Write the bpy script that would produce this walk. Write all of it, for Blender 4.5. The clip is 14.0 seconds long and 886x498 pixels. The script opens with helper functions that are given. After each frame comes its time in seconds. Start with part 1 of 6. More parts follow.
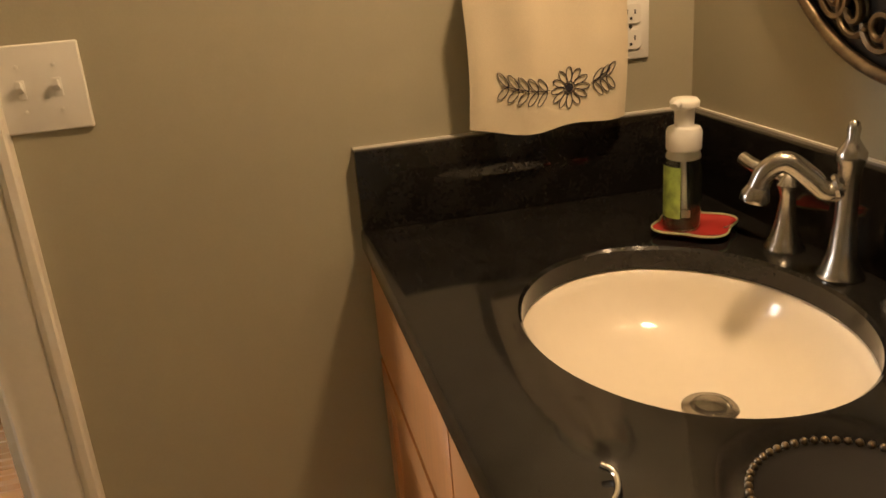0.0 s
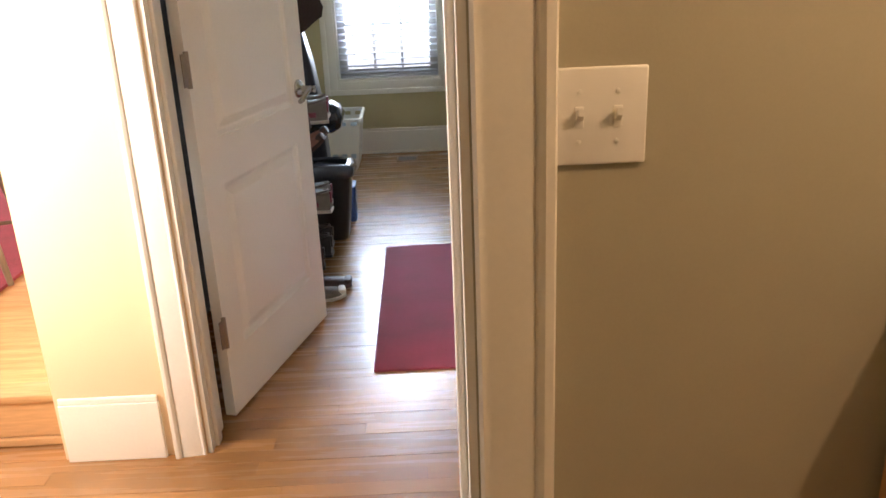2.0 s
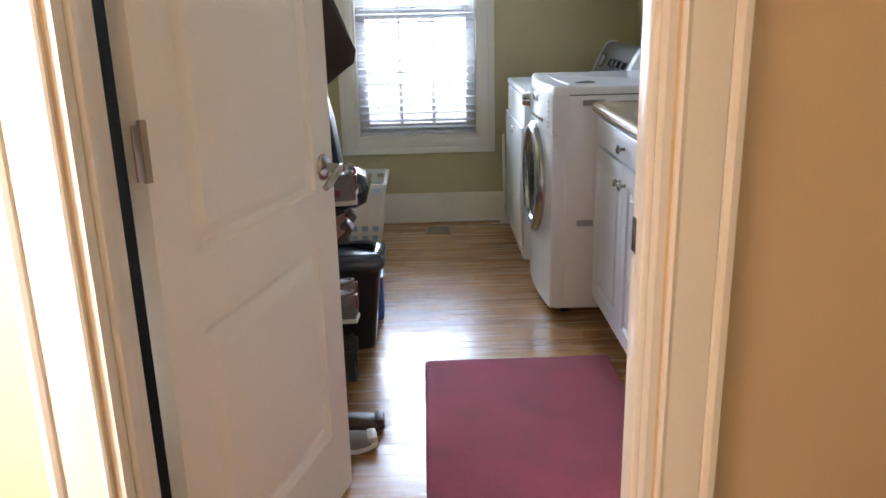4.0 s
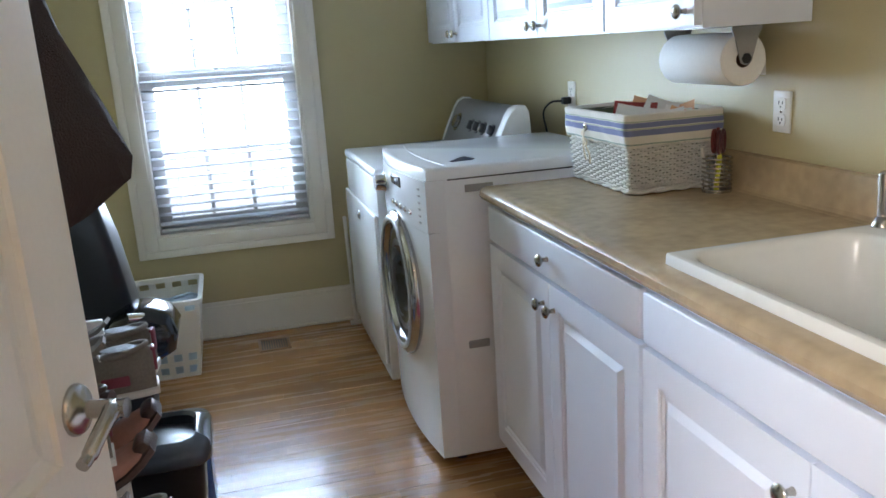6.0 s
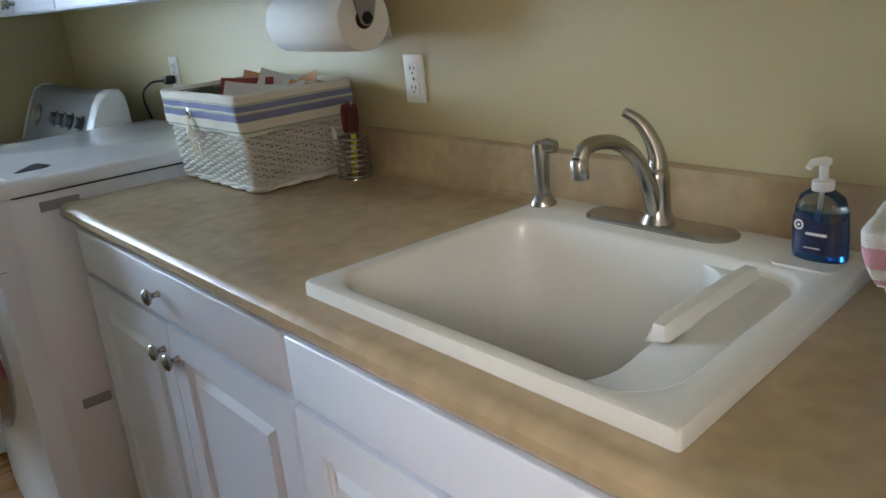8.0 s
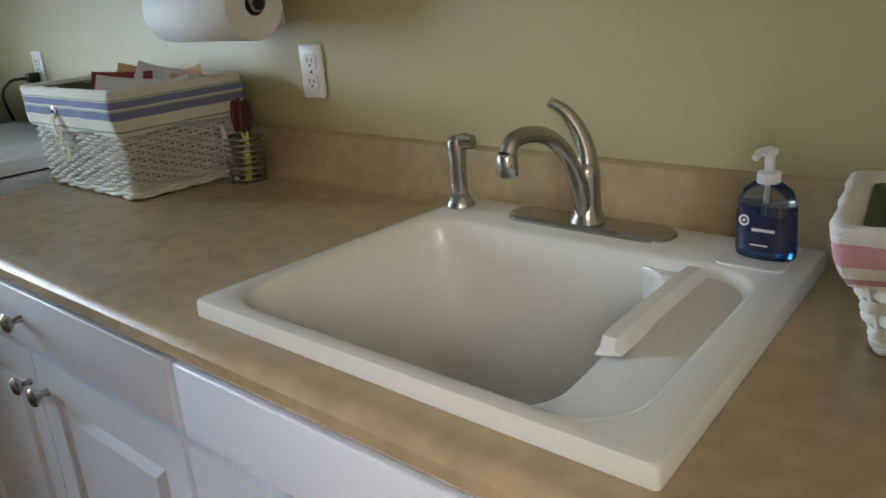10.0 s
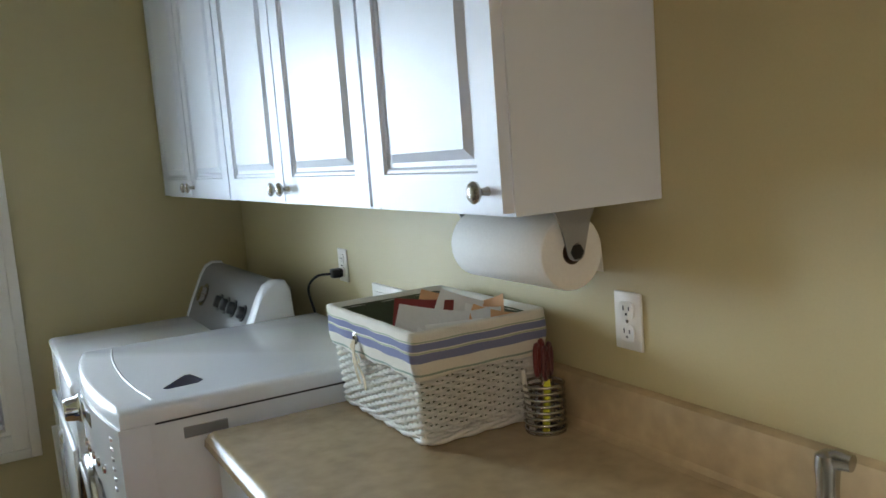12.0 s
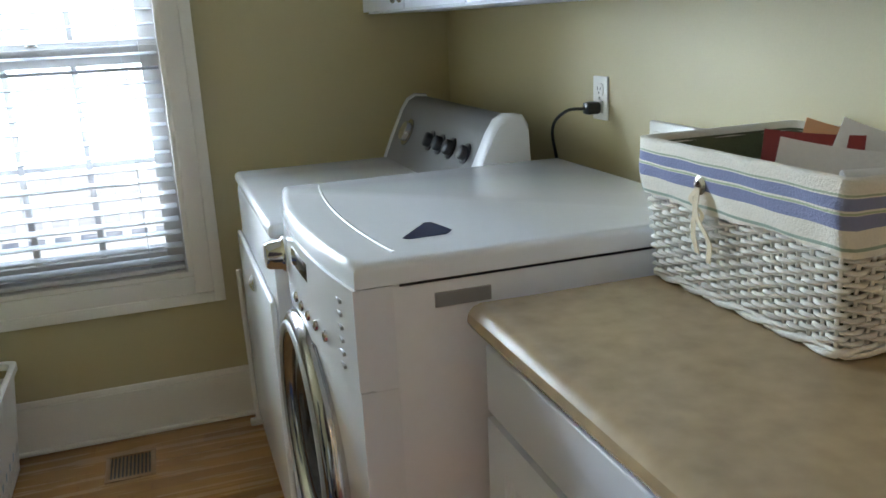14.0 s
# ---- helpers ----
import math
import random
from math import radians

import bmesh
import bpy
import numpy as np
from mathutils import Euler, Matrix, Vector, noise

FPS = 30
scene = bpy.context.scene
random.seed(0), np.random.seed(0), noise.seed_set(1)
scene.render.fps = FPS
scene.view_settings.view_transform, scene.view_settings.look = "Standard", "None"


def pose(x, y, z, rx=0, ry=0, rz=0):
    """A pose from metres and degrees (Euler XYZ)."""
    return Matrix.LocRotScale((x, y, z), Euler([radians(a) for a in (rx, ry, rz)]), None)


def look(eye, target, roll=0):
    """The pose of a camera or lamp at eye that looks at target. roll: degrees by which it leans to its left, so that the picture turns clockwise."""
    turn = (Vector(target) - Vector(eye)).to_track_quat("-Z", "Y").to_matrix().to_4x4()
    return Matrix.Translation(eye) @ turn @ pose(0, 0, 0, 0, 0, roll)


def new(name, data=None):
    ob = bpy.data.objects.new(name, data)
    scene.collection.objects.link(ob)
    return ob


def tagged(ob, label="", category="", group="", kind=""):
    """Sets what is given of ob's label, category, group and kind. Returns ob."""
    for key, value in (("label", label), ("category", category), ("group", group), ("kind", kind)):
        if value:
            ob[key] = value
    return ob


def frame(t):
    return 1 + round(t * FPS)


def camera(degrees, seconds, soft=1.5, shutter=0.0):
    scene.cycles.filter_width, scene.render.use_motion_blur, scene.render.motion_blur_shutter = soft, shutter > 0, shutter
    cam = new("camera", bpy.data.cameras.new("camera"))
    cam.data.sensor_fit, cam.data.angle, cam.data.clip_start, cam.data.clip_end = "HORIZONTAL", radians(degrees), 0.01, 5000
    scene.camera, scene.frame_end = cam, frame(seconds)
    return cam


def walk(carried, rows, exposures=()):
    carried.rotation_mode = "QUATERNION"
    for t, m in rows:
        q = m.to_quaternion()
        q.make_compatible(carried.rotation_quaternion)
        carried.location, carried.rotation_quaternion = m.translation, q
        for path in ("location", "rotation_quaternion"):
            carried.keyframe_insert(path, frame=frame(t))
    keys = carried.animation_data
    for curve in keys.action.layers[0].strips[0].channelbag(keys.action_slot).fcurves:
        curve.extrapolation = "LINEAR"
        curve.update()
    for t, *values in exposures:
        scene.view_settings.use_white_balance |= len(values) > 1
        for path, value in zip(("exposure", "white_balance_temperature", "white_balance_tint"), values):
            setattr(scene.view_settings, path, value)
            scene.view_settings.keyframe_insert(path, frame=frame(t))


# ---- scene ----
cam = camera(57.0, 14.0, soft=1.6)
PATH = [
    (0, (0.404, 0.806, 1.319), (0.803, 2.642, 0.634), -4.6),
    (0.2, (0.347, 0.835, 1.365), (0.717, 2.665, 0.649), -4.0),
    (0.5, (0.284, 0.846, 1.378), (0.570, 2.704, 0.695), -3.9),
    (1, (0.188, 0.894, 1.375), (0.328, 2.778, 0.719), -3.4),
    (1.5, (0.057, 0.929, 1.39), (0.137, 2.813, 0.723), -2.9),
    (2, (-0.076, 1.043, 1.377), (-0.043, 2.923, 0.695), -2.3),
    (2.2, (-0.112, 1.095, 1.372), (-0.12, 2.974, 0.687), -2.2),
    (4.3, (-0.275, 2.221, 1.317), (-0.215, 4.139, 0.753), -0.9),
    (4.5, (-0.278, 2.346, 1.318), (-0.186, 4.264, 0.76), -0.9),
    (5, (-0.273, 2.611, 1.321), (-0.097, 4.528, 0.777), -1.7),
    (5.5, (-0.303, 2.849, 1.324), (0.017, 4.753, 0.8), -2.7),
    (6, (-0.298, 2.99, 1.35), (0.176, 4.87, 0.86), -3.7),
    (6.5, (-0.258, 3.072, 1.377), (0.376, 4.91, 0.908), -4.2),
    (7, (-0.179, 3.166, 1.375), (0.647, 4.925, 0.901), -4.7),
    (7.5, (-0.105, 3.244, 1.359), (0.899, 4.894, 0.837), -5.3),
    (8, (-0.063, 3.341, 1.324), (1.127, 4.824, 0.702), -5.5),
    (10.3, (0.013, 3.469, 1.29), (1.394, 4.771, 0.66), -4.7),
    (10.5, (0.028, 3.487, 1.302), (1.375, 4.845, 0.718), -4.7),
    (11, (0.055, 3.554, 1.36), (1.291, 5.057, 0.899), -4.7),
    (11.5, (0.063, 3.613, 1.407), (1.176, 5.243, 1.086), -4.2),
    (12, (0.077, 3.671, 1.447), (1.043, 5.405, 1.205), -4.4),
    (12.5, (0.07, 3.736, 1.465), (0.902, 5.54, 1.238), -4.3),
    (13, (0.044, 3.831, 1.445), (0.758, 5.677, 1.156), -3.0),
    (13.5, (0.026, 4.056, 1.386), (0.68, 5.9, 0.968), -2.4),
    (14, (0.026, 4.252, 1.316), (0.638, 6.078, 0.776), -2.7),
]
walk(cam, [(t, look(eye, target, roll)) for t, eye, target, roll in PATH],
     exposures=[(0, 0.15, 6500, 10), (1.0, 0.2, 6450, 13), (2.2, 0.27, 6350, 16), (4.3, 0.28, 6300, 16), (5.5, 0.22, 5850, 13), (6.5, 0.12, 5850, 11), (7.0, 0.0, 5950, 11), (7.5, -0.15, 5950, 10), (8.0, -0.28, 6000, 10), (10.3, -0.38, 6250, 10), (11.5, -0.22, 6400, 10), (14, -0.06, 6500, 10)])

# ---- light ----
SUN_EL, SUN_AZ = radians(42), radians(200)
world = bpy.data.worlds.new("world")
scene.world = world
world.use_nodes = True
wn = world.node_tree.nodes
sky = wn.new("ShaderNodeTexSky")
sky.sky_type, sky.sun_disc, sky.sun_elevation, sky.sun_rotation = "NISHITA", False, SUN_EL, SUN_AZ
wn["Background"].inputs["Strength"].default_value = 0.15
world.node_tree.links.new(sky.outputs[0], wn["Background"].inputs[0])


def lamp(name, kind, m, energy, colour, size=None, size_y=None, radius=None, angle=None, spread=None):
    d = bpy.data.lights.new(name, kind)
    d.energy, d.color = energy, colour
    if spread:
        d.spread = radians(spread)
    if kind == "AREA":
        d.shape, d.size, d.size_y = "RECTANGLE", size, size_y
    elif kind == "SUN":
        d.angle = angle
    else:
        d.shadow_soft_size = radius
    ob = new(name, d)
    ob.matrix_world = m
    return ob


lamp("sun", "SUN", look((0, 0, 0), (-math.sin(SUN_AZ) * math.cos(SUN_EL), -math.cos(SUN_AZ) * math.cos(SUN_EL), -math.sin(SUN_EL))),
     4.5, (1.0, 0.95, 0.88), angle=radians(0.5))
# daylight in the laundry window's opening, and in the bright room beside the hall
lamp("window_light", "AREA", look((-0.308, 7.185, 1.42), (-0.308, 3.0, 0.98)), 73, (0.70, 0.855, 1.0), 0.64, 1.10, spread=115)
lamp("dining_light", "AREA", look((-4.3, 4.6, 1.7), (-1.5, 4.2, 0.9)), 300, (1.0, 0.97, 0.93), 2.6, 2.0)
# unseen lamp added in the hall, narrow beam whitening the wall left of the doorway
lamp("hall_light", "AREA", look((-1.9, 2.3, 1.6), (-1.15, 3.15, 1.0)), 18, (1.0, 0.93, 0.84), 0.6, 1.6, spread=46)
# unseen warm lamp, added to light the open door and doorway casing
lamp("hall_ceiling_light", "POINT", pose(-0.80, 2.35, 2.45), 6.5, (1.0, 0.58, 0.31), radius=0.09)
# vanity lamp over the mirror
lamp("vanity_light", "POINT", pose(0.93, 1.46, 2.02), 30, (1.0, 0.66, 0.36), radius=0.05)


# ---- materials ----
def mat(name, colour, rough=0.5, metal=0.0, grain=40.0, vary=0.08, stain=3.0, bump=0.05, coat=0.0, space="Object", stretch=None, rand=0.0, spec=0.5):
    """A Principled surface with fine grain, broad stains and relief."""
    m = bpy.data.materials.new(name)
    m.use_nodes = True
    nt = m.node_tree
    n, l = nt.nodes, nt.links
    p = n["Principled BSDF"]
    p.inputs["Roughness"].default_value, p.inputs["Metallic"].default_value = rough, metal
    p.inputs["Specular IOR Level"].default_value = spec
    p.inputs["Coat Weight"].default_value = coat
    p.inputs["Coat Roughness"].default_value = 0.08
    if space == "World":
        co = n.new("ShaderNodeNewGeometry").outputs["Position"]
    else:
        co = n.new("ShaderNodeTexCoord").outputs["Object"]
    if stretch:
        mp = n.new("ShaderNodeMapping")
        mp.inputs["Scale"].default_value = stretch
        l.new(co, mp.inputs["Vector"])
        co = mp.outputs[0]
    a, b = n.new("ShaderNodeTexNoise"), n.new("ShaderNodeTexNoise")
    a.inputs["Scale"].default_value, a.inputs["Detail"].default_value = grain, 6
    b.inputs["Scale"].default_value, b.inputs["Detail"].default_value = stain, 3
    l.new(co, a.inputs["Vector"]), l.new(co, b.inputs["Vector"])
    add = n.new("ShaderNodeMath")
    add.operation = "ADD"
    l.new(a.outputs["Fac"], add.inputs[0]), l.new(b.outputs["Fac"], add.inputs[1])
    last = add.outputs[0]
    if rand:
        oi = n.new("ShaderNodeObjectInfo")
        mul = n.new("ShaderNodeMath")
        mul.operation = "MULTIPLY_ADD"
        mul.inputs[1].default_value = rand
        l.new(oi.outputs["Random"], mul.inputs[0]), l.new(last, mul.inputs[2])
        last = mul.outputs[0]
    mr = n.new("ShaderNodeMapRange")
    mr.inputs["From Min"].default_value, mr.inputs["From Max"].default_value = 0.6, 1.4 + rand
    mr.inputs["To Min"].default_value, mr.inputs["To Max"].default_value = 1 - vary, 1 + vary
    l.new(last, mr.inputs["Value"])
    hs = n.new("ShaderNodeHueSaturation")
    hs.inputs["Color"].default_value = (*colour, 1)
    l.new(mr.outputs[0], hs.inputs["Value"])
    l.new(hs.outputs[0], p.inputs["Base Color"])
    rr = n.new("ShaderNodeMapRange")
    rr.inputs["To Min"].default_value, rr.inputs["To Max"].default_value = max(0.02, rough * 0.85), min(1, rough * 1.15)
    l.new(b.outputs["Fac"], rr.inputs["Value"]), l.new(rr.outputs[0], p.inputs["Roughness"])
    if bump:
        bp = n.new("ShaderNodeBump")
        bp.inputs["Strength"].default_value, bp.inputs["Distance"].default_value = bump, 0.004
        l.new(a.outputs["Fac"], bp.inputs["Height"]), l.new(bp.outputs[0], p.inputs["Normal"])
    return m


def glass(name, colour, rough=0.0, ior=1.45):
    m = bpy.data.materials.new(name)
    m.use_nodes = True
    p = m.node_tree.nodes["Principled BSDF"]
    p.inputs["Base Color"].default_value = (*colour, 1)
    p.inputs["Transmission Weight"].default_value, p.inputs["Roughness"].default_value, p.inputs["IOR"].default_value = 1.0, rough, ior
    return m


M_BATH = mat("sage_wall_paint", (0.40, 0.37, 0.27), 0.55, grain=220, vary=0.03, stain=1.2, bump=0.06)
M_LAUN = mat("olive_cream_wall_paint", (0.50, 0.43, 0.24), 0.5, grain=220, vary=0.03, stain=1.1, bump=0.06)
M_HALL = mat("cream_wall_paint", (0.71, 0.54, 0.34), 0.5, grain=220, vary=0.03, stain=1.1, bump=0.05)
M_CEIL = mat("ceiling_paint", (0.82, 0.81, 0.77), 0.8, grain=150, vary=0.03, bump=0.08)
M_TRIM = mat("semi_gloss_trim_paint", (0.82, 0.78, 0.70), 0.3, grain=120, vary=0.03, stain=2, bump=0.03)
M_CAB = mat("white_cabinet_paint", (0.775, 0.82, 0.92), 0.42, grain=90, vary=0.0, stain=2.5, bump=0.0)
M_ENAMEL = mat("white_enamel", (0.83, 0.85, 0.88), 0.16, grain=60, vary=0.02, stain=3, bump=0.0, coat=0.4)
M_SINKW = mat("white_acrylic", (0.76, 0.75, 0.705), 0.2, grain=60, vary=0.02, stain=4, bump=0.0, coat=0.3)
M_PORC = mat("biscuit_porcelain", (0.87, 0.80, 0.68), 0.12, grain=60, vary=0.02, stain=4, bump=0.0, coat=0.5)
M_LAM = mat("beige_stone_laminate", (0.43, 0.325, 0.192), 0.24, grain=28, vary=0.18, stain=7, bump=0.02)
M_GRAN = mat("black_granite", (0.012, 0.011, 0.010), 0.08, grain=160, vary=0.7, stain=25, bump=0.0, coat=0.0, spec=0.4)
M_MAPLE = mat("honey_maple", (0.50, 0.24, 0.09), 0.35, grain=30, vary=0.16, stain=3, bump=0.03, stretch=(3, 3, 0.35))
M_OAK = mat("oak_floor_board", (0.325, 0.168, 0.060), 0.27, grain=26, vary=0.34, stain=4, bump=0.02, space="World", stretch=(0.5, 8, 1), rand=1.1, coat=0.35)
M_OAKD = mat("oak_step", (0.47, 0.27, 0.12), 0.25, grain=24, vary=0.25, stain=4, bump=0.05, space="World", stretch=(0.5, 8, 4), coat=0.2)
M_NICK = mat("satin_nickel", (0.44, 0.42, 0.385), 0.26, 1.0, grain=200, vary=0.06, bump=0.01)
M_HINGE = mat("aged_nickel", (0.30, 0.25, 0.20), 0.35, 1.0, grain=200, vary=0.1, bump=0.01)
M_CHROME = mat("chrome", (0.75, 0.75, 0.76), 0.08, 1.0, grain=80, vary=0.03, bump=0.0)
M_RING = mat("grey_chrome", (0.46, 0.46, 0.47), 0.14, 1.0, grain=80, vary=0.05, bump=0.0)
M_RUG = mat("burgundy_woven_rug", (0.25, 0.032, 0.058), 0.95, grain=260, vary=0.3, stain=6, bump=0.8)
M_WHITEP = mat("white_plastic", (0.80, 0.78, 0.73), 0.35, grain=80, vary=0.02, bump=0.0)
M_GREYP = mat("silver_grey_plastic", (0.30, 0.30, 0.30), 0.35, grain=300, vary=0.06, bump=0.02, spec=0.6)
M_BLACKP = mat("black_plastic", (0.012, 0.013, 0.018), 0.3, grain=120, vary=0.2, bump=0.03)
M_NAVY = mat("navy_plastic", (0.018, 0.024, 0.075), 0.25, grain=120, vary=0.15, bump=0.0)
M_DGLASS = mat("dark_glass", (0.02, 0.02, 0.022), 0.04, grain=20, vary=0.1, bump=0.0, coat=0.8)
M_PAPER = mat("white_paper", (0.83, 0.82, 0.79), 0.85, grain=160, vary=0.04, bump=0.15)
M_WICK = mat("white_painted_wicker", (0.85, 0.84, 0.80), 0.5, grain=150, vary=0.1, stain=20, bump=0.1)
M_TOWEL = mat("cream_terry", (0.80, 0.70, 0.52), 0.95, grain=800, vary=0.08, stain=9, bump=0.35)
M_INK = mat("dark_thread", (0.02, 0.018, 0.03), 0.8, grain=300, vary=0.2, bump=0.3)
M_BRONZE = mat("antique_bronze_frame", (0.16, 0.12, 0.075), 0.35, 0.7, grain=90, vary=0.5, stain=30, bump=0.2)
M_MIRROR = mat("mirror_silver", (0.9, 0.9, 0.9), 0.01, 1.0, grain=5, vary=0.0, bump=0.0)
M_COAT = mat("dark_brown_wool", (0.035, 0.018, 0.014), 0.95, grain=300, vary=0.25, stain=10, bump=0.9)
M_SLAT = mat("white_blind_slat", (0.62, 0.63, 0.66), 0.45, grain=80, vary=0.03, bump=0.02)
# sash white greyed: its backlit shade is put into the colour
M_SASH = mat("shaded_sash_paint", (0.62, 0.60, 0.59), 0.4, grain=120, vary=0.03, stain=2, bump=0.03)
M_GLASS = glass("clear_glass", (1, 1, 1))
M_SOAPG = glass("clear_soap_bottle", (0.93, 0.97, 0.90))
M_BLUEG = glass("blue_soap_liquid", (0.03, 0.20, 0.75), 0.05)


# ---- builders ----
def box(bm, x0, x1, y0, y1, z0, z1, bevel=0.0, seg=2):
    m = Matrix.LocRotScale(((x0 + x1) / 2, (y0 + y1) / 2, (z0 + z1) / 2), None, (abs(x1 - x0), abs(y1 - y0), abs(z1 - z0)))
    r = bmesh.ops.create_cube(bm, size=1, matrix=m)
    if bevel:
        es = list({e for v in r["verts"] for e in v.link_edges})
        bmesh.ops.bevel(bm, geom=es, offset=bevel, segments=seg, affect="EDGES", profile=0.5)
    return bm


def rings(bm, loops, cap0=True, cap1=True, closed=True):
    """Skin a row of loops, each with the same number of points."""
    vs = [[bm.verts.new(p) for p in lp] for lp in loops]
    n = len(vs[0])
    for a, b in zip(vs, vs[1:]):
        for i in range(n if closed else n - 1):
            j = (i + 1) % n
            bm.faces.new((a[i], a[j], b[j], b[i]))
    if cap0 and closed:
        bm.faces.new(vs[0][::-1])
    if cap1 and closed:
        bm.faces.new(vs[-1])
    return bm


def lathe(bm, profile, at, axis=(0, 0, 1), seg=24, cap0=True, cap1=True):
    """A turned shape: profile rows of (radius, height along the axis)."""
    turn = Vector((0, 0, 1)).rotation_difference(Vector(axis)).to_matrix()
    lp = [[Vector(at) + turn @ Vector((r * math.cos(2 * math.pi * i / seg), r * math.sin(2 * math.pi * i / seg), h)) for i in range(seg)] for r, h in profile]
    return rings(bm, lp, cap0, cap1)


def tube(bm, pts, radius, seg=10, cap=True):
    """A round bar along points; radius is one number or one for each point."""
    pts = [Vector(p) for p in pts]
    rad = radius if isinstance(radius, (list, tuple)) else [radius] * len(pts)
    lp, up = [], None
    for i, p in enumerate(pts):
        d = (pts[min(i + 1, len(pts) - 1)] - pts[max(i - 1, 0)]).normalized()
        if up is None:
            up = d.orthogonal().normalized()
        side = d.cross(up).normalized()
        up = side.cross(d).normalized()
        lp.append([p + rad[i] * (math.cos(2 * math.pi * k / seg) * up + math.sin(2 * math.pi * k / seg) * side) for k in range(seg)])
    return rings(bm, lp, cap, cap)


def curve_pts(ctrl, n=8):
    """A smooth line through control points."""
    c = [Vector(p) for p in ctrl]
    c = [2 * c[0] - c[1]] + c + [2 * c[-1] - c[-2]]
    out = []
    for i in range(1, len(c) - 2):
        for k in range(n):
            t = k / n
            a, b, d, e = c[i - 1], c[i], c[i + 1], c[i + 2]
            out.append(0.5 * (2 * b + (d - a) * t + (2 * a - 5 * b + 4 * d - e) * t * t + (3 * b - a - 3 * d + e) * t ** 3))
    return out + [c[-2]]


def mesh_of(bm, name, smooth=35):
    bmesh.ops.recalc_face_normals(bm, faces=bm.faces[:])
    me = bpy.data.meshes.new(name)
    bm.to_mesh(me)
    bm.free()
    if smooth:
        me.shade_smooth()
        me.set_sharp_from_angle(angle=radians(smooth))
    return me


def part(name, bm, material, parent=None, label="", smooth=35, at=None):
    me = mesh_of(bm, name, smooth)
    me.materials.append(material)
    ob = new(name, me)
    if at is not None:
        ob.matrix_basis = at
    if parent is not None:
        ob.parent = parent
    return tagged(ob, label)


def thing(name, label, category, at=(0, 0, 0), rz=0.0, group=""):
    ob = new(name)
    ob.empty_display_size = 0.1
    ob.matrix_basis = pose(*at, 0, 0, rz)
    return tagged(ob, label, category, group)


def structure(name, bm, material, label, category, smooth=0):
    return tagged(part(name, bm, material, None, label, smooth), "", category, "", "structure")


def B():
    return bmesh.new()


def rr_loop(x0, x1, y0, y1, z, r, n=5):
    """A rounded rectangle at height z."""
    out = []
    for cx, cy, a0 in ((x1 - r, y1 - r, 0), (x0 + r, y1 - r, 90), (x0 + r, y0 + r, 180), (x1 - r, y0 + r, 270)):
        for k in range(n + 1):
            a = radians(a0 + 90 * k / n)
            out.append(Vector((cx + r * math.cos(a), cy + r * math.sin(a), z)))
    return out


def panel_face(bm, w, h, thick, openings, profile, place):
    """A panelled door front in u (width), v (height), d (out): frame with sunk or raised panels. place(u, v, d) gives the world point."""
    us = sorted({0, w, *[o[0] for o in openings], *[o[1] for o in openings]})
    vs = sorted({0, h, *[o[2] for o in openings], *[o[3] for o in openings]})
    inside = lambda u, v: any(o[0] < u < o[1] and o[2] < v < o[3] for o in openings)
    for a, b in zip(us, us[1:]):
        for c, d in zip(vs, vs[1:]):
            if not inside((a + b) / 2, (c + d) / 2):
                bm.faces.new([bm.verts.new(place(*q)) for q in ((a, c, thick), (b, c, thick), (b, d, thick), (a, d, thick))])
    for a, b, c, d in openings:
        lp = [[place(a + i, c + i, thick + z), place(b - i, c + i, thick + z), place(b - i, d - i, thick + z), place(a + i, d - i, thick + z)] for i, z in [(0, 0)] + profile]
        rings(bm, lp, False, True)
    bm.faces.new([bm.verts.new(place(*q)) for q in ((0, 0, 0), (w, 0, 0), (w, h, 0), (0, h, 0))])
    for q0, q1 in (((0, 0), (w, 0)), ((w, 0), (w, h)), ((w, h), (0, h)), ((0, h), (0, 0))):
        bm.faces.new([bm.verts.new(place(*q)) for q in ((*q0, 0), (*q1, 0), (*q1, thick), (*q0, thick))])
    bmesh.ops.remove_doubles(bm, verts=bm.verts[:], dist=1e-5)
    return bm


# ---- setting ----
LW, LE, LS, LN = -1.05, 1.0, 3.29, 7.0        # laundry: west, east, south, north faces
HS, HN = 2.13, 3.15                           # hall: south and north faces
BW, BE, BS, BN = -0.95, 1.10, -0.6, 2.01      # bathroom
CEIL = 2.55
JL, JR = -0.762, 0.076                         # laundry doorway
KL, KR = -0.775, -0.022                        # bathroom doorway
DOORH = 2.05

bm = B()
box(bm, LE, LE + 0.15, HS, LN + 0.18, 0, CEIL)
structure("wall_east", bm, M_LAUN, "olive cream painted laundry wall behind the counter", "wall")
bm = B()
box(bm, LW - 0.12, LW, HN + 0.12, LN + 0.18, 0, CEIL)
structure("wall_west", bm, M_LAUN, "olive cream painted laundry side wall", "wall")
WX0, WX1, WZ0, WZ1 = -0.68, 0.064, 0.530, 1.985   # window opening
bm = B()
box(bm, LW, WX0, LN, LN + 0.18, 0, CEIL)
box(bm, WX1, LE, LN, LN + 0.18, 0, CEIL)
box(bm, WX0, WX1, LN, LN + 0.18, 0, WZ0)
box(bm, WX0, WX1, LN, LN + 0.18, WZ1, CEIL)
structure("wall_north", bm, M_LAUN, "olive cream painted wall around the laundry window", "wall")
bm = B()
box(bm, -1.17, JL, HN, LS, 0, CEIL)
box(bm, JR, LE, HN, LS, 0, CEIL)
box(bm, JL, JR, HN, LS, DOORH, CEIL)
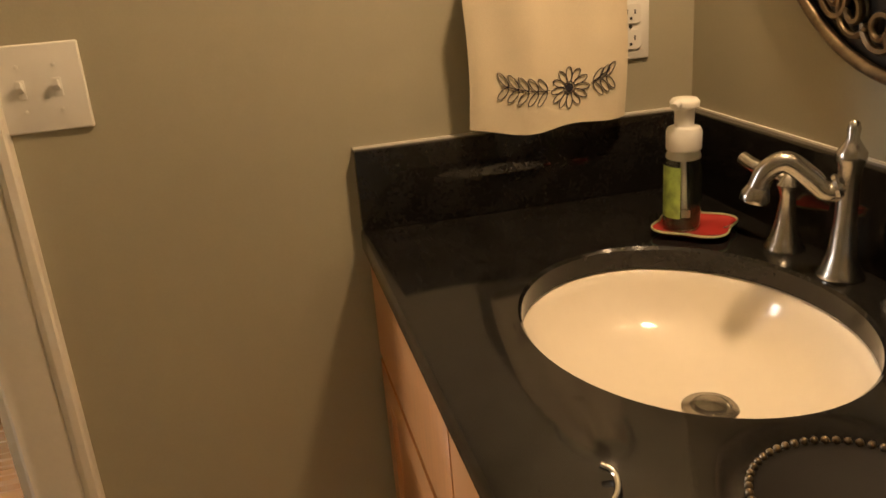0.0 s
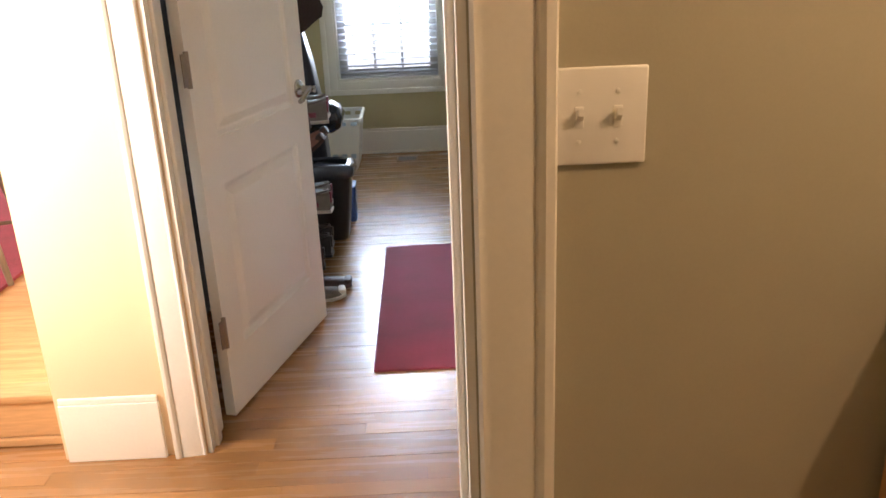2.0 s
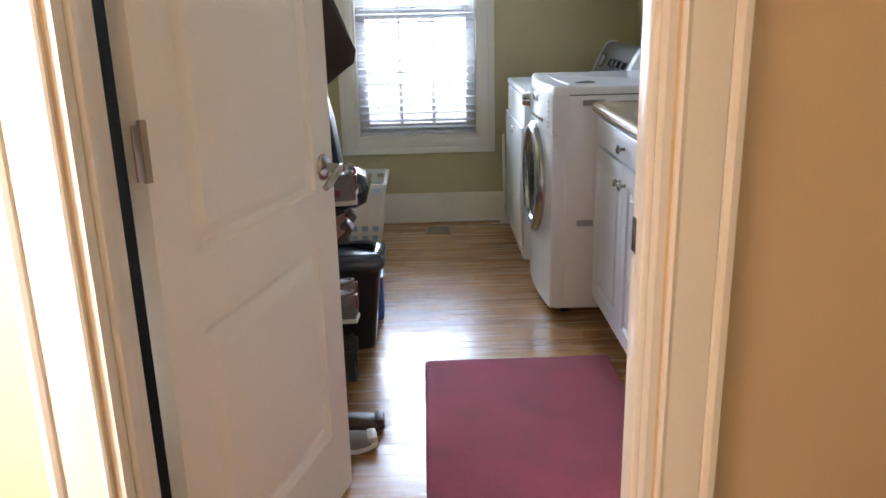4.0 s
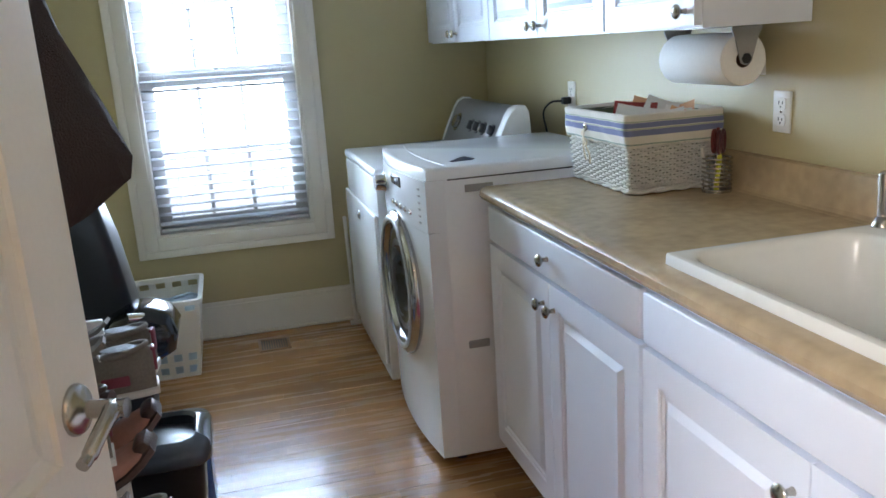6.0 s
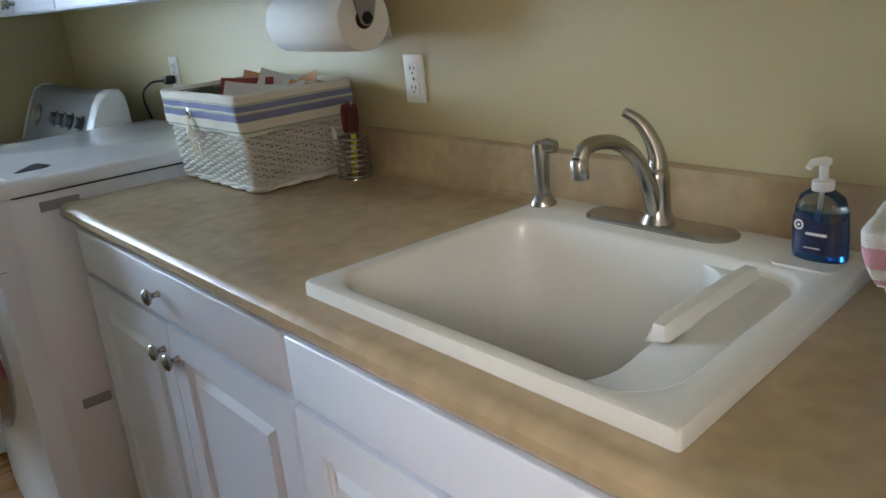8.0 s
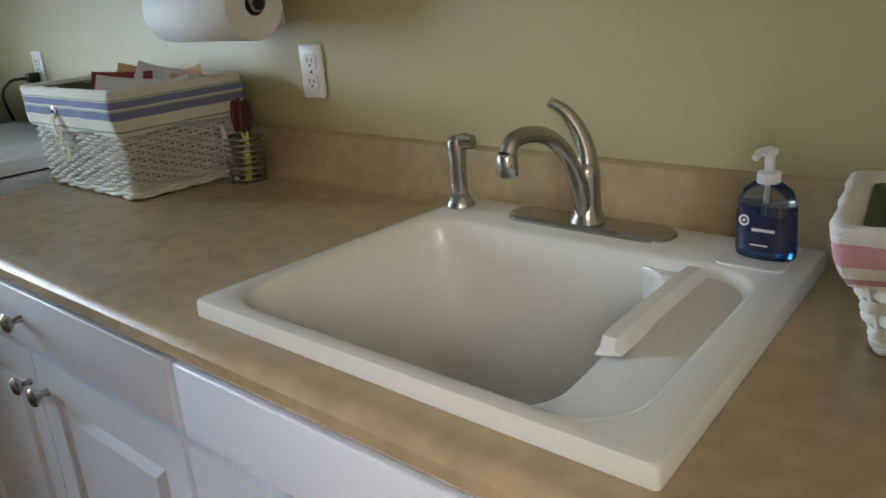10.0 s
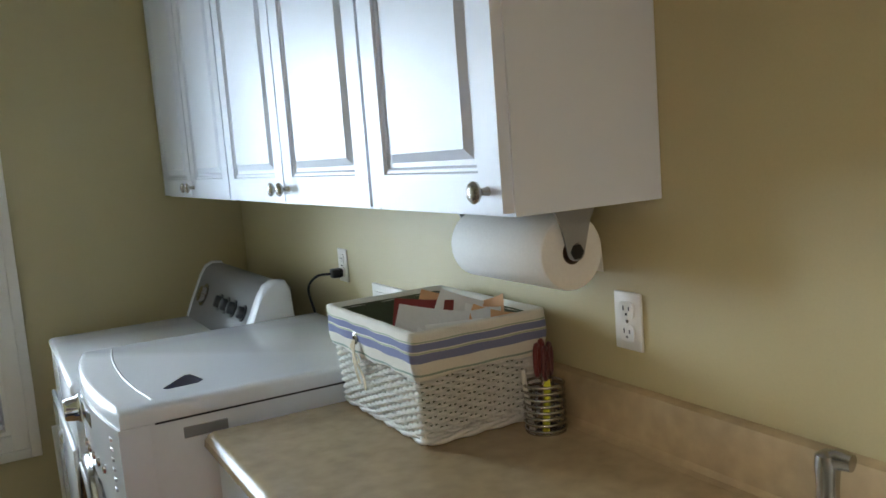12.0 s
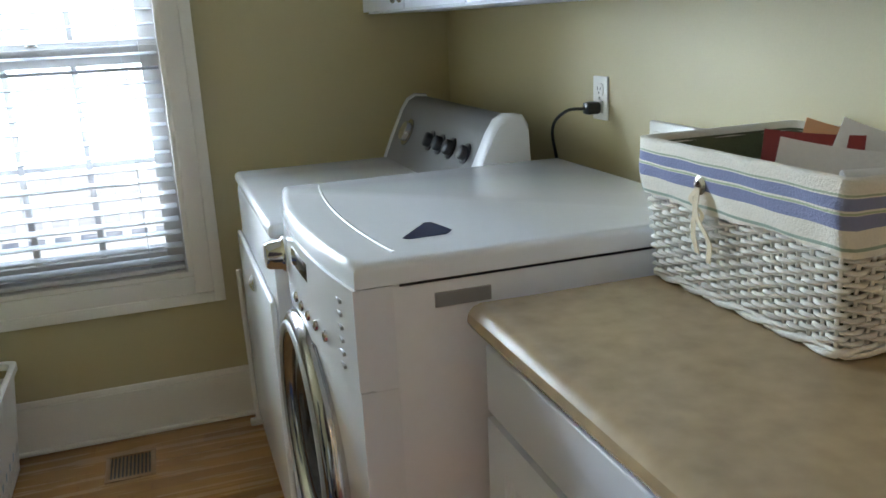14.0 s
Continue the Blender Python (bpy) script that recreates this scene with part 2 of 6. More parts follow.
structure("wall_hall_north", bm, M_HALL, "cream painted wall round the laundry doorway", "wall")
bm = B()
box(bm, BW - 0.12, KL, BN, HS, 0, CEIL)
box(bm, KR, 1.15, BN, HS, 0, CEIL)
box(bm, KL, KR, BN, HS, DOORH, CEIL)
structure("wall_bath_north", bm, M_BATH, "sage painted bathroom wall with the light switch", "wall")
bm = B()
box(bm, BE, BE + 0.05, BS, BN, 0, CEIL)
box(bm, BW - 0.12, BW, BS, BN, 0, CEIL)
box(bm, BW - 0.12, BE + 0.05, BS - 0.12, BS, 0, CEIL)
structure("wall_bath", bm, M_BATH, "sage painted bathroom walls", "wall")
bm = B()
box(bm, -5.0, BW - 0.12, BN, HS, 0, CEIL)
structure("wall_hall_south", bm, M_HALL, "cream painted hall wall", "wall")
# dining room, one step up, open to the hall
DZ, DY = 0.18, 3.25
bm = B()
box(bm, -1.185, -1.17, HN, LN + 0.5, 0, CEIL)
box(bm, -5.12, -5.0, HS - 0.12, 7.6, 0, CEIL)
box(bm, -5.0, -1.17, 7.5, 7.62, 0, CEIL)
structure("wall_dining", bm, M_HALL, "cream painted walls of the dining room", "wall")
bm = B()
box(bm, -5.2, 1.3, BS - 0.2, LN + 0.2, CEIL, CEIL + 0.1)
box(bm, -5.2, -1.0, LN, 7.7, CEIL, CEIL + 0.1)
structure("ceiling", bm, M_CEIL, "flat white painted ceiling", "ceiling")

bm = B()
box(bm, BW, BE, BS, BN + 0.05, -0.06, -0.004)
structure("floor_bath", bm, mat("beige_tile_floor", (0.42, 0.35, 0.26), 0.4, grain=30, vary=0.1), "beige bathroom floor", "floor")
FLOOR = structure("floor", box(B(), -5.0, LE, BN + 0.05, LN, -0.08, -0.012), mat("floor_gap", (0.06, 0.035, 0.02), 0.7), "honey oak strip floor of hall and laundry", "floor")
bm = B()
box(bm, -5.0, -1.19, DY, 7.5, 0.0, DZ - 0.006)
structure("floor_dining", bm, M_OAKD, "oak floor of the dining room one step up", "floor")


def casing_run(bm, u0, u1, wall_y, out, head_z, width):
    """Door casing round an opening from u0 to u1 in x, proud of the wall at wall_y on the side out (+1 or -1)."""
    prof = [(0.0, 0.0), (0.0, 0.010), (0.05, 0.013), (0.12, 0.011), (0.2, 0.012), (0.55, 0.017), (0.72, 0.018), (0.75, 0.0165), (0.78, 0.022), (0.86, 0.026), (0.97, 0.026), (1.0, 0.022), (1.0, 0.0)]
    row = lambda f: [Vector(f(width * w, wall_y + out * d)) for w, d in prof]
    rings(bm, [row(lambda w, y: (u0 - w, y, 0)), row(lambda w, y: (u0 - w, y, head_z + w)), row(lambda w, y: (u1 + w, y, head_z + w)), row(lambda w, y: (u1 + w, y, 0))])


bm = B()
casing_run(bm, JL - 0.005, JR + 0.005, HN, -1, DOORH, 0.088)
casing_run(bm, JL - 0.005, JR + 0.005, LS, 1, DOORH, 0.10)
box(bm, JL, JL + 0.012, HN, LS, 0, DOORH)
box(bm, JR - 0.012, JR, HN, LS, 0, DOORH)
box(bm, JL, JR, HN, LS, DOORH - 0.012, DOORH)
box(bm, JL + 0.012, JL + 0.024, HN + 0.035, HN + 0.075, 0, DOORH - 0.012, 0.002)
box(bm, JR - 0.024, JR - 0.012, HN + 0.035, HN + 0.075, 0, DOORH - 0.012, 0.002)
structure("trim_laundry_doorway", bm, M_TRIM, "cream white moulded casing round the laundry doorway", "door casing", 25)
bm = B()
casing_run(bm, KL - 0.003, KR + 0.003, BN, -1, DOORH, 0.10)
casing_run(bm, KL - 0.003, KR + 0.003, HS, 1, DOORH, 0.10)
box(bm, KL, KL + 0.012, BN, HS, 0, DOORH)
box(bm, KR - 0.012, KR, BN, HS, 0, DOORH)
box(bm, KL, KR, BN, HS, DOORH - 0.012, DOORH)
box(bm, KR - 0.024, KR - 0.012, BN + 0.04, BN + 0.08, 0, DOORH - 0.012, 0.002)
structure("trim_bath_doorway", bm, M_TRIM, "cream white moulded casing round the bathroom doorway", "door casing", 25)


def baseboard(bm, x0, x1, y0, y1, height=0.185):
    """A tall baseboard with a cap bead; thin in x or in y."""
    box(bm, x0, x1, y0, y1, 0, height - 0.022, 0.002)
    g = 0.003
    if abs(x1 - x0) < abs(y1 - y0):
        box(bm, x0 + g, x1 - g, y0, y1, height - 0.022, height, 0.005)
    else:
        box(bm, x0, x1, y0 + g, y1 - g, height - 0.022, height, 0.005)


bm = B()
baseboard(bm, LW, 0.99, LN - 0.016, LN)
box(bm, LW + 0.016, 0.99, LN - 0.03, LN - 0.016, 0, 0.016, 0.005)
baseboard(bm, LW, LW + 0.016, LS, LN - 0.016)
structure("baseboard", bm, M_TRIM, "tall white moulded baseboard of the laundry", "baseboard")
bm = B()
baseboard(bm, -1.17, JL - 0.12, HN - 0.016, HN, 0.21)
structure("baseboard_hall", bm, M_TRIM, "tall white baseboard in the hall", "baseboard")

# ---- laundry: window and blind ----
win = tagged(new("window_1"), "white double-hung window with grilles and a casing", "window", "", "structure")
bm = B()
for f0, f1, d in ((0.0, 0.62, 0.016), (0.62, 1.0, 0.024)):
    a, b = 0.093 * f0, 0.093 * f1
    y0 = LN - d
    box(bm, WX0 - b, WX0 - a, y0, LN, WZ0 - b, WZ1 + b, 0.003)
    box(bm, WX1 + a, WX1 + b, y0, LN, WZ0 - b, WZ1 + b, 0.003)
    box(bm, WX0 - a, WX1 + a, y0, LN, WZ0 - b, WZ0 - a, 0.003)
    box(bm, WX0 - a, WX1 + a, y0, LN, WZ1 + a, WZ1 + b, 0.003)
part("window_casing", bm, M_TRIM, win, "white moulded casing")
bm = B()
t = 0.015
box(bm, WX0, WX0 + t, LN, LN + 0.17, WZ0, WZ1)
box(bm, WX1 - t, WX1, LN, LN + 0.17, WZ0, WZ1)
box(bm, WX0 + t, WX1 - t, LN, LN + 0.17, WZ0, WZ0 + t)
box(bm, WX0 + t, WX1 - t, LN, LN + 0.17, WZ1 - t, WZ1)
part("window_frame", bm, M_TRIM, win)


def sash(z0, z1, y):
    x0, x1, w = WX0 + 0.016, WX1 - 0.016, 0.058
    bm = B()
    box(bm, x0, x0 + w, y, y + 0.032, z0, z1, 0.003)
    box(bm, x1 - w, x1, y, y + 0.032, z0, z1, 0.003)
    box(bm, x0 + w, x1 - w, y, y + 0.032, z0, z0 + w, 0.003)
    box(bm, x0 + w, x1 - w, y, y + 0.032, z1 - w, z1, 0.003)
    gw = 0.019
    for k in (1, 2):
        cx = x0 + w + (x1 - x0 - 2 * w) * k / 3
        box(bm, cx - gw / 2, cx + gw / 2, y + 0.004, y + 0.028, z0 + w, z1 - w, 0.002)
    cz = (z0 + z1) / 2
    box(bm, x0 + w, x1 - w, y + 0.006, y + 0.026, cz - gw / 2, cz + gw / 2, 0.002)
    s = part("sash", bm, M_SASH, win)
    pane = part("pane", box(B(), x0 + w, x1 - w, y + 0.014, y + 0.018, z0 + w, z1 - w), M_GLASS, s, "clear glass pane", 0)
    pane.visible_shadow = False


sash(WZ0 + 0.02, 1.285, LN + 0.075)
sash(1.245, WZ1 - 0.02, LN + 0.12)
bm = B()
lathe(bm, [(0.016, 0), (0.018, 0.006), (0.01, 0.012)], (-0.315, LN + 0.07, 1.29), (0, 0, 1), 14)
part("sash_lock", bm, M_NICK, win)

blind = thing("window_blind", "white slatted blind, slats turned open, in the window", "blind", (0, 0, 0))
bm = B()
box(bm, WX0 + 0.02, WX1 - 0.02, LN + 0.008, LN + 0.062, WZ1 - 0.07, WZ1 - 0.017, 0.004)
part("head_rail", bm, M_SLAT, blind)
bm = B()
box(bm, WX0 + 0.022, WX1 - 0.022, LN + 0.012, LN + 0.06, WZ0 + 0.022, WZ0 + 0.04, 0.005)
part("bottom_rail", bm, M_SLAT, blind)
bm = B()
n = 6
loops = []
for k in range(n + 1):
    yy = -0.025 + 0.05 * k / n
    loops.append((yy, 0.003 * (1 - (yy / 0.025) ** 2)))
ring = [(y, z + 0.0013) for y, z in loops] + [(y, z - 0.0013) for y, z in loops[::-1]]
hw = (WX1 - WX0) / 2 - 0.022
rings(bm, [[Vector((x, y, z)) for y, z in ring] for x in (-hw, hw)])
slat_me = mesh_of(bm, "slat")
slat_me.materials.append(M_SLAT)
z, k = WZ0 + 0.06, 0
while z < WZ1 - 0.075:
    s = new("slat", slat_me)
    s.parent = blind
    s.matrix_basis = pose((WX0 + WX1) / 2, LN + 0.036, z, 8 + 1.5 * math.sin(k * 2.3))
    z, k = z + 0.0445, k + 1
for cx in (WX0 + 0.13, WX1 - 0.13):
    bm = B()
    for dy in (0.011, 0.061):
        tube(bm, [(cx, LN + dy, WZ0 + 0.03), (cx, LN + dy, WZ1 - 0.06)], 0.001, 6)
    part("ladder_cord", bm, M_SLAT, blind)
bm = B()
tube(bm, [(WX1 - 0.125, LN + 0.07, 1.16), (WX1 - 0.12, LN + 0.07, 1.21), (WX1 - 0.105, LN + 0.07, 1.16)], 0.005, 6)
part("cord_tassel", bm, M_BLACKP, blind, "small dark cord clip")

# ---- outside the window ----
bm = B()
box(bm, -400, 400, 7.2, 800, -0.9, -0.5)
structure("ground", bm, mat("pale_paving", (0.74, 0.77, 0.80), 0.9, grain=8, vary=0.12, stain=0.6), "pale paved yard outside the window", "ground")
house = thing("neighbour_house", "pale sided house across the yard", "house", (0, 20, -0.5))
bm = B()
for k in range(24):
    box(bm, -7, 6, 0, 0.16, 0.2 * k, 0.2 * k + 0.19, 0)
part("wall", bm, mat("pale_siding", (0.78, 0.80, 0.82), 0.6, grain=10, vary=0.04), house, "white lap siding", 0)
bm = B()
rings(bm, [[Vector((x, -0.5, 4.7)), Vector((x, 4, 7.2)), Vector((x, 8.5, 4.7))] for x in (-7.4, 6.4)])
part("roof", bm, mat("grey_shingle", (0.3, 0.3, 0.31), 0.8, grain=12, vary=0.2), house, "grey shingled roof", 0)
fence = thing("lattice_fence", "white painted lattice fence in the yard", "fence", (0, 11.5, -0.5))
bm = B()
for k in range(40):
    box(bm, -4 + 0.2 * k, -3.93 + 0.2 * k, 0, 0.02, 0, 0.95)
for k in range(6):
    box(bm, -4, 4, 0.02, 0.04, 0.05 + 0.17 * k, 0.13 + 0.17 * k)
part("lattice", bm, mat("white_fence", (0.80, 0.85, 0.90), 0.6, grain=12, vary=0.05), fence, "", 0)

# ---- laundry door ----
DW, DT = 0.775, 0.035
HINGE, ANG = (-0.735, LS + 0.05), 74.0
door = thing("door_1", "white two-panel door standing open into the laundry", "door", (HINGE[0], HINGE[1], 0.012), ANG)
tagged(door, kind="structure")
bm = B()
op = [(0.115, DW - 0.115, 0.21, 0.735), (0.115, DW - 0.115, 0.875, 1.92)]
prof = [(0.003, -0.007), (0.016, -0.013), (0.022, -0.013), (0.05, -0.002)]
panel_face(bm, DW, 2.02, 0.0175, op, prof, lambda u, v, d: Vector((u, -d, v)))
panel_face(bm, DW, 2.02, 0.0175, op, prof, lambda u, v, d: Vector((u, d, v)))
part("leaf", bm, M_TRIM, door, "", 20)
for side in (-1, 1):
    bm = B()
    lathe(bm, [(0.033, 0.0), (0.033, 0.004), (0.029, 0.010), (0.02, 0.013), (0.012, 0.018), (0.011, 0.06), (0.013, 0.066), (0.0, 0.068)], (DW - 0.066, side * 0.0175, 0.925), (0, side, 0), 28)
    pts = curve_pts([(DW - 0.062, side * 0.066, 0.925), (DW - 0.085, side * 0.069, 0.925), (DW - 0.11, side * 0.067, 0.915), (DW - 0.135, side * 0.062, 0.898), (DW - 0.152, side * 0.06, 0.893)], 6)
    tube(bm, pts, [0.0115] * 6 + [0.010] * (len(pts) - 12) + [0.008] * 6, 12)
    part("lever_handle", bm, M_NICK, door, "brushed nickel lever handle", 40)
for hz in (0.295, 1.09, 1.80):
    bm = B()
    tube(bm, [(-0.006, -0.024, hz - 0.05), (-0.006, -0.024, hz + 0.05)], 0.0075, 12)
    box(bm, -0.006, 0.008, -0.0195, -0.0165, hz - 0.045, hz + 0.045, 0.001)
    box(bm, -0.034, -0.004, -0.026, -0.022, hz - 0.045, hz + 0.045, 0.001)
    part("hinge", bm, M_HINGE, door, "satin nickel butt hinge", 40)
bm = B()
box(bm, JR - 0.0145, JR - 0.0115, LS - 0.034, LS - 0.004, 0.928, 0.985, 0.001)
box(bm, JR - 0.016, JR - 0.014, LS - 0.026, LS - 0.012, 0.943, 0.970, 0.001)
tagged(part("strike_plate", bm, M_NICK, None, "nickel strike plate on the door jamb"), "", "strike plate")
bm = B()
box(bm, KR - 0.0145, KR - 0.0115, BN + 0.085, HS - 0.002, 0.88, 0.96, 0.001)
tagged(part("strike_plate", bm, M_NICK, None, "nickel strike plate on the bathroom jamb"), "", "strike plate")


# ---- cabinets ----
RAISED = [(0.003, -0.004), (0.008, -0.004), (0.012, -0.008), (0.020, -0.008), (0.034, -0.001), (0.036, 0.0)]


def knob(at, parent, axis=(-1, 0, 0)):
    bm = B()
    lathe(bm, [(0.007, 0), (0.006, 0.004), (0.005, 0.012), (0.009, 0.016), (0.0155, 0.021), (0.0165, 0.025), (0.013, 0.029), (0.006, 0.031), (0, 0.0315)], at, axis, 18, True, False)
    part("knob", bm, M_NICK, parent, "satin nickel knob", 50)


def cab_door(x, y0, y1, z0, z1, parent, knob_at=None, frame_w=0.058, name="door"):
    """A raised-panel door facing west, its back at x."""
    bm = B()
    w, h = y1 - y0, z1 - z0
    panel_face(bm, w, h, 0.019, [(frame_w, w - frame_w, frame_w, h - frame_w)], RAISED, lambda u, v, d: Vector((x - d, y0 + u, z0 + v)))
    bmesh.ops.bevel(bm, geom=[e for e in bm.edges if len(e.link_faces) == 2 and e.calc_face_angle(0) > 1.2 and all(abs(abs(v.co.x - x) - 0.019) < 1e-4 for v in e.verts)], offset=0.003, segments=2, affect="EDGES")
    d = part(name, bm, M_CAB, parent, "white raised-panel door", 25)
    if knob_at:
        knob((x - 0.019, *knob_at), d)
    return d


def base_unit(y0, y1, name, label, drawer_knob=True):
    u = thing(name, label, "cabinet", (0, 0, 0))
    X = 0.435
    bm = B()
    box(bm, X, X + 0.02, y0, y1, 0.105, 0.888)
    box(bm, X + 0.02, 0.985, y0, y0 + 0.018, 0.105, 0.888)
    box(bm, X + 0.02, 0.985, y1 - 0.018, y1, 0.105, 0.888)
    box(bm, X + 0.02, 0.985, y0 + 0.018, y1 - 0.018, 0.105, 0.123)
    box(bm, X + 0.07, 0.985, y0, y1, 0.0, 0.105)
    part("body", bm, M_CAB, u, "", 0)
    g, mid = 0.006, (y0 + y1) / 2
    bm = B()
    box(bm, X - 0.019, X, y0 + g, y1 - g, 0.772, 0.874, 0.004, 3)
    d = part("drawer_front", bm, M_CAB, u, "flat white drawer front")
    if drawer_knob:
        knob((X - 0.019, mid, 0.822), d)
    cab_door(X, y0 + g, mid - 0.002, 0.125, 0.761, u, (mid - 0.034, 0.700))
    cab_door(X, mid + 0.002, y1 - g, 0.125, 0.761, u, (mid + 0.034, 0.700))
    return u


base_unit(4.325, 5.255, "base_cabinet", "white base cabinet with drawer and two panel doors")
base_unit(3.365, 4.321, "base_cabinet", "white sink base cabinet with false drawer front", False)


def wall_unit(y0, y1, doors, name, label):
    u = thing(name, label, "cabinet", (0, 0, 0), group="wall cabinets")
    X, Z0, Z1 = 0.722, 1.345, 2.26
    bm = B()
    box(bm, X, 0.998, y0, y1, Z0, Z1, 0.0)
    part("body", bm, M_CAB, u, "", 0)
    w = (y1 - y0) / doors
    for k in range(doors):
        a, b = y0 + k * w + 0.004, y0 + (k + 1) * w - 0.004
        if doors == 1:
            kn = (a + 0.035, Z0 + 0.038)
        else:
            kn = ((b - 0.028) if k == 0 else (a + 0.028), Z0 + 0.038)
        cab_door(X, a, b, Z0 + 0.006, Z1 - 0.01, u, kn)
    return u


wall_unit(4.612, 5.050, 1, "wall_cabinet", "white one-door wall cabinet over the counter")
wall_unit(5.054, 6.028, 2, "wall_cabinet", "white two-door wall cabinet over the washer")
wall_unit(6.032, 6.985, 2, "wall_cabinet", "white two-door wall cabinet against the window wall")

# ---- counter with rolled edge and splash ----
bm = B()
CZ = 0.93
prof = [(0.985, 0.888), (0.43, 0.888), (0.412, 0.890), (0.402, 0.896), (0.396, 0.906), (0.398, 0.918), (0.406, 0.927), (0.418, 0.931), (0.44, 0.9305), (0.50, CZ), (0.955, CZ), (0.966, 0.933), (0.972, 0.942), (0.974, 1.01), (0.978, 1.022), (0.99, 1.025), (0.999, 1.025), (0.999, 0.888)]
SX0, SX1, SY0, SY1 = 0.447, 0.952, 3.688, 4.290   # sink's outer rim
cut0, cut1 = SY0 + 0.075, SY1 - 0.02
deckp = [(0.954, 0.888)] + prof[1:10] + [(0.954, CZ)]
rings(bm, [[Vector((x, y, z)) for x, z in deckp] for y in (3.295, cut0)])
rings(bm, [[Vector((x, y, z)) for x, z in deckp] for y in (cut1, 5.265)])
front = [(0.465, 0.888)] + prof[1:9] + [(0.465, CZ)]
rings(bm, [[Vector((x, y, z)) for x, z in front] for y in (cut0, cut1)])
rings(bm, [[Vector((x, y, z)) for x, z in ((0.93, 0.888), (0.93, CZ), (0.954, CZ), (0.954, 0.888))] for y in (cut0, cut1)])
ctop = thing("laundry_countertop", "beige stone-look laminate countertop with rolled edge", "countertop", (0, 0, 0))
part("deck", bm, M_LAM, ctop, "", 30)
bm = B()
rings(bm, [[Vector((x, y, z)) for x, z in [(0.9545, 0.888)] + prof[10:]] for y in (3.295, 5.265)])
part("backsplash", bm, M_LAM, ctop, "coved laminate backsplash", 30)

# ---- laundry sink ----
sink = thing("laundry_sink", "white drop-in utility sink with a ledge", "sink", (0, 0, 0))
bm = B()
R0 = CZ + 0.001


def taper(v):
    """The rim's far end runs a little out of square."""
    return Vector((v.x, v.y + 0.10 * (v.x - SX0) * (SY1 - v.y) / (SY1 - SY0), v.z))


lp = [rr_loop(SX0, SX1, SY0, SY1, R0, 0.006), rr_loop(SX0 + 0.0005, SX1 - 0.0005, SY0 + 0.0005, SY1 - 0.0005, R0 + 0.017, 0.006),
      rr_loop(SX0 + 0.002, SX1 - 0.002, SY0 + 0.002, SY1 - 0.002, R0 + 0.0205, 0.007),
      rr_loop(SX0 + 0.006, SX1 - 0.006, SY0 + 0.006, SY1 - 0.006, R0 + 0.0215, 0.009)]
bx0, bx1, by0, by1 = 0.474, 0.842, 3.735, 4.262   # basin mouth
lp += [rr_loop(bx0 - g, bx1 + g, by0 - g, by1 + g, R0 + z, r) for g, z, r in ((0.008, 0.0205, 0.068), (0.003, 0.0185, 0.064), (0.0, 0.015, 0.062), (-0.005, 0.004, 0.058), (-0.012, -0.06, 0.056))]
lp += [rr_loop(bx0 + 0.022, bx1 - 0.03, by0 + 0.02, by1 - 0.022, R0 - 0.30, 0.05),
       rr_loop(bx0 + 0.04, bx1 - 0.05, by0 + 0.04, by1 - 0.04, R0 - 0.335, 0.045),
       rr_loop(bx0 + 0.10, bx1 - 0.11, by0 + 0.10, by1 - 0.10, R0 - 0.342, 0.03)]
lp = [[taper(v) for v in q] for q in lp]
rings(bm, lp, False, True)
part("bowl", bm, M_SINKW, sink, "", 50)
# sunk soap channel beside the bowl, its inner wall curving into the bowl's sides
bm = B()
yn, cr = 3.838, 0.085
edge = [(bx1 - 0.002, by0 + 0.002), (bx1 - 0.002, yn + cr)]
edge += [(bx1 - 0.002 - cr + cr * math.cos(radians(-9 * k)), yn + cr + cr * math.sin(radians(-9 * k))) for k in range(1, 11)]
edge += [(bx0 + 0.002 + cr + cr * math.cos(radians(-90 - 9 * k)), yn + cr + cr * math.sin(radians(-90 - 9 * k))) for k in range(0, 11)]
edge += [(bx0 + 0.002, by0 + 0.002)]
dip = lambda x, y, z: z - 0.016 * max(0.0, min(1.0, (0.62 - x) / 0.06)) * max(0.0, min(1.0, (y - by0) / 0.08))
rings(bm, [[taper(Vector((x, y + sh, dip(x, y, R0 + z)))) for x, y in edge] for z, sh in ((-0.30, 0.0), (-0.02, -0.003), (0.000, -0.006), (0.006, -0.013))])
part("soap_channel", bm, M_SINKW, sink, "", 50)
# ridge between the bowl and the channel
bm = B()
rings(bm, [[taper(Vector((x, yn - 0.036, R0 + 0.003))), taper(Vector((x, yn - 0.028, R0 + h))), taper(Vector((x, yn - 0.012, R0 + h))), taper(Vector((x, yn - 0.003, R0 - 0.004)))]
           for x, h in ((0.615, 0.008), (0.62, 0.018), (0.640, 0.020), (0.80, 0.020), (0.836, 0.018))])
part("washboard_ridge", bm, M_SINKW, sink, "", 40)
bm = B()
rings(bm, [[taper(v) for v in rr_loop(0.85, 0.94, 3.715, 3.80, R0 + z, 0.012)] for z in (0.0195, 0.0235)])
part("soap_ledge", bm, M_SINKW, sink, "", 40)
bm = B()
lathe(bm, [(0.045, 0), (0.045, 0.004), (0.03, 0.005), (0.028, 0.001), (0.0, 0.001)], (0.63, 4.08, R0 - 0.341), (0, 0, 1), 20)
part("drain", bm, M_CHROME, sink, "chrome drain")

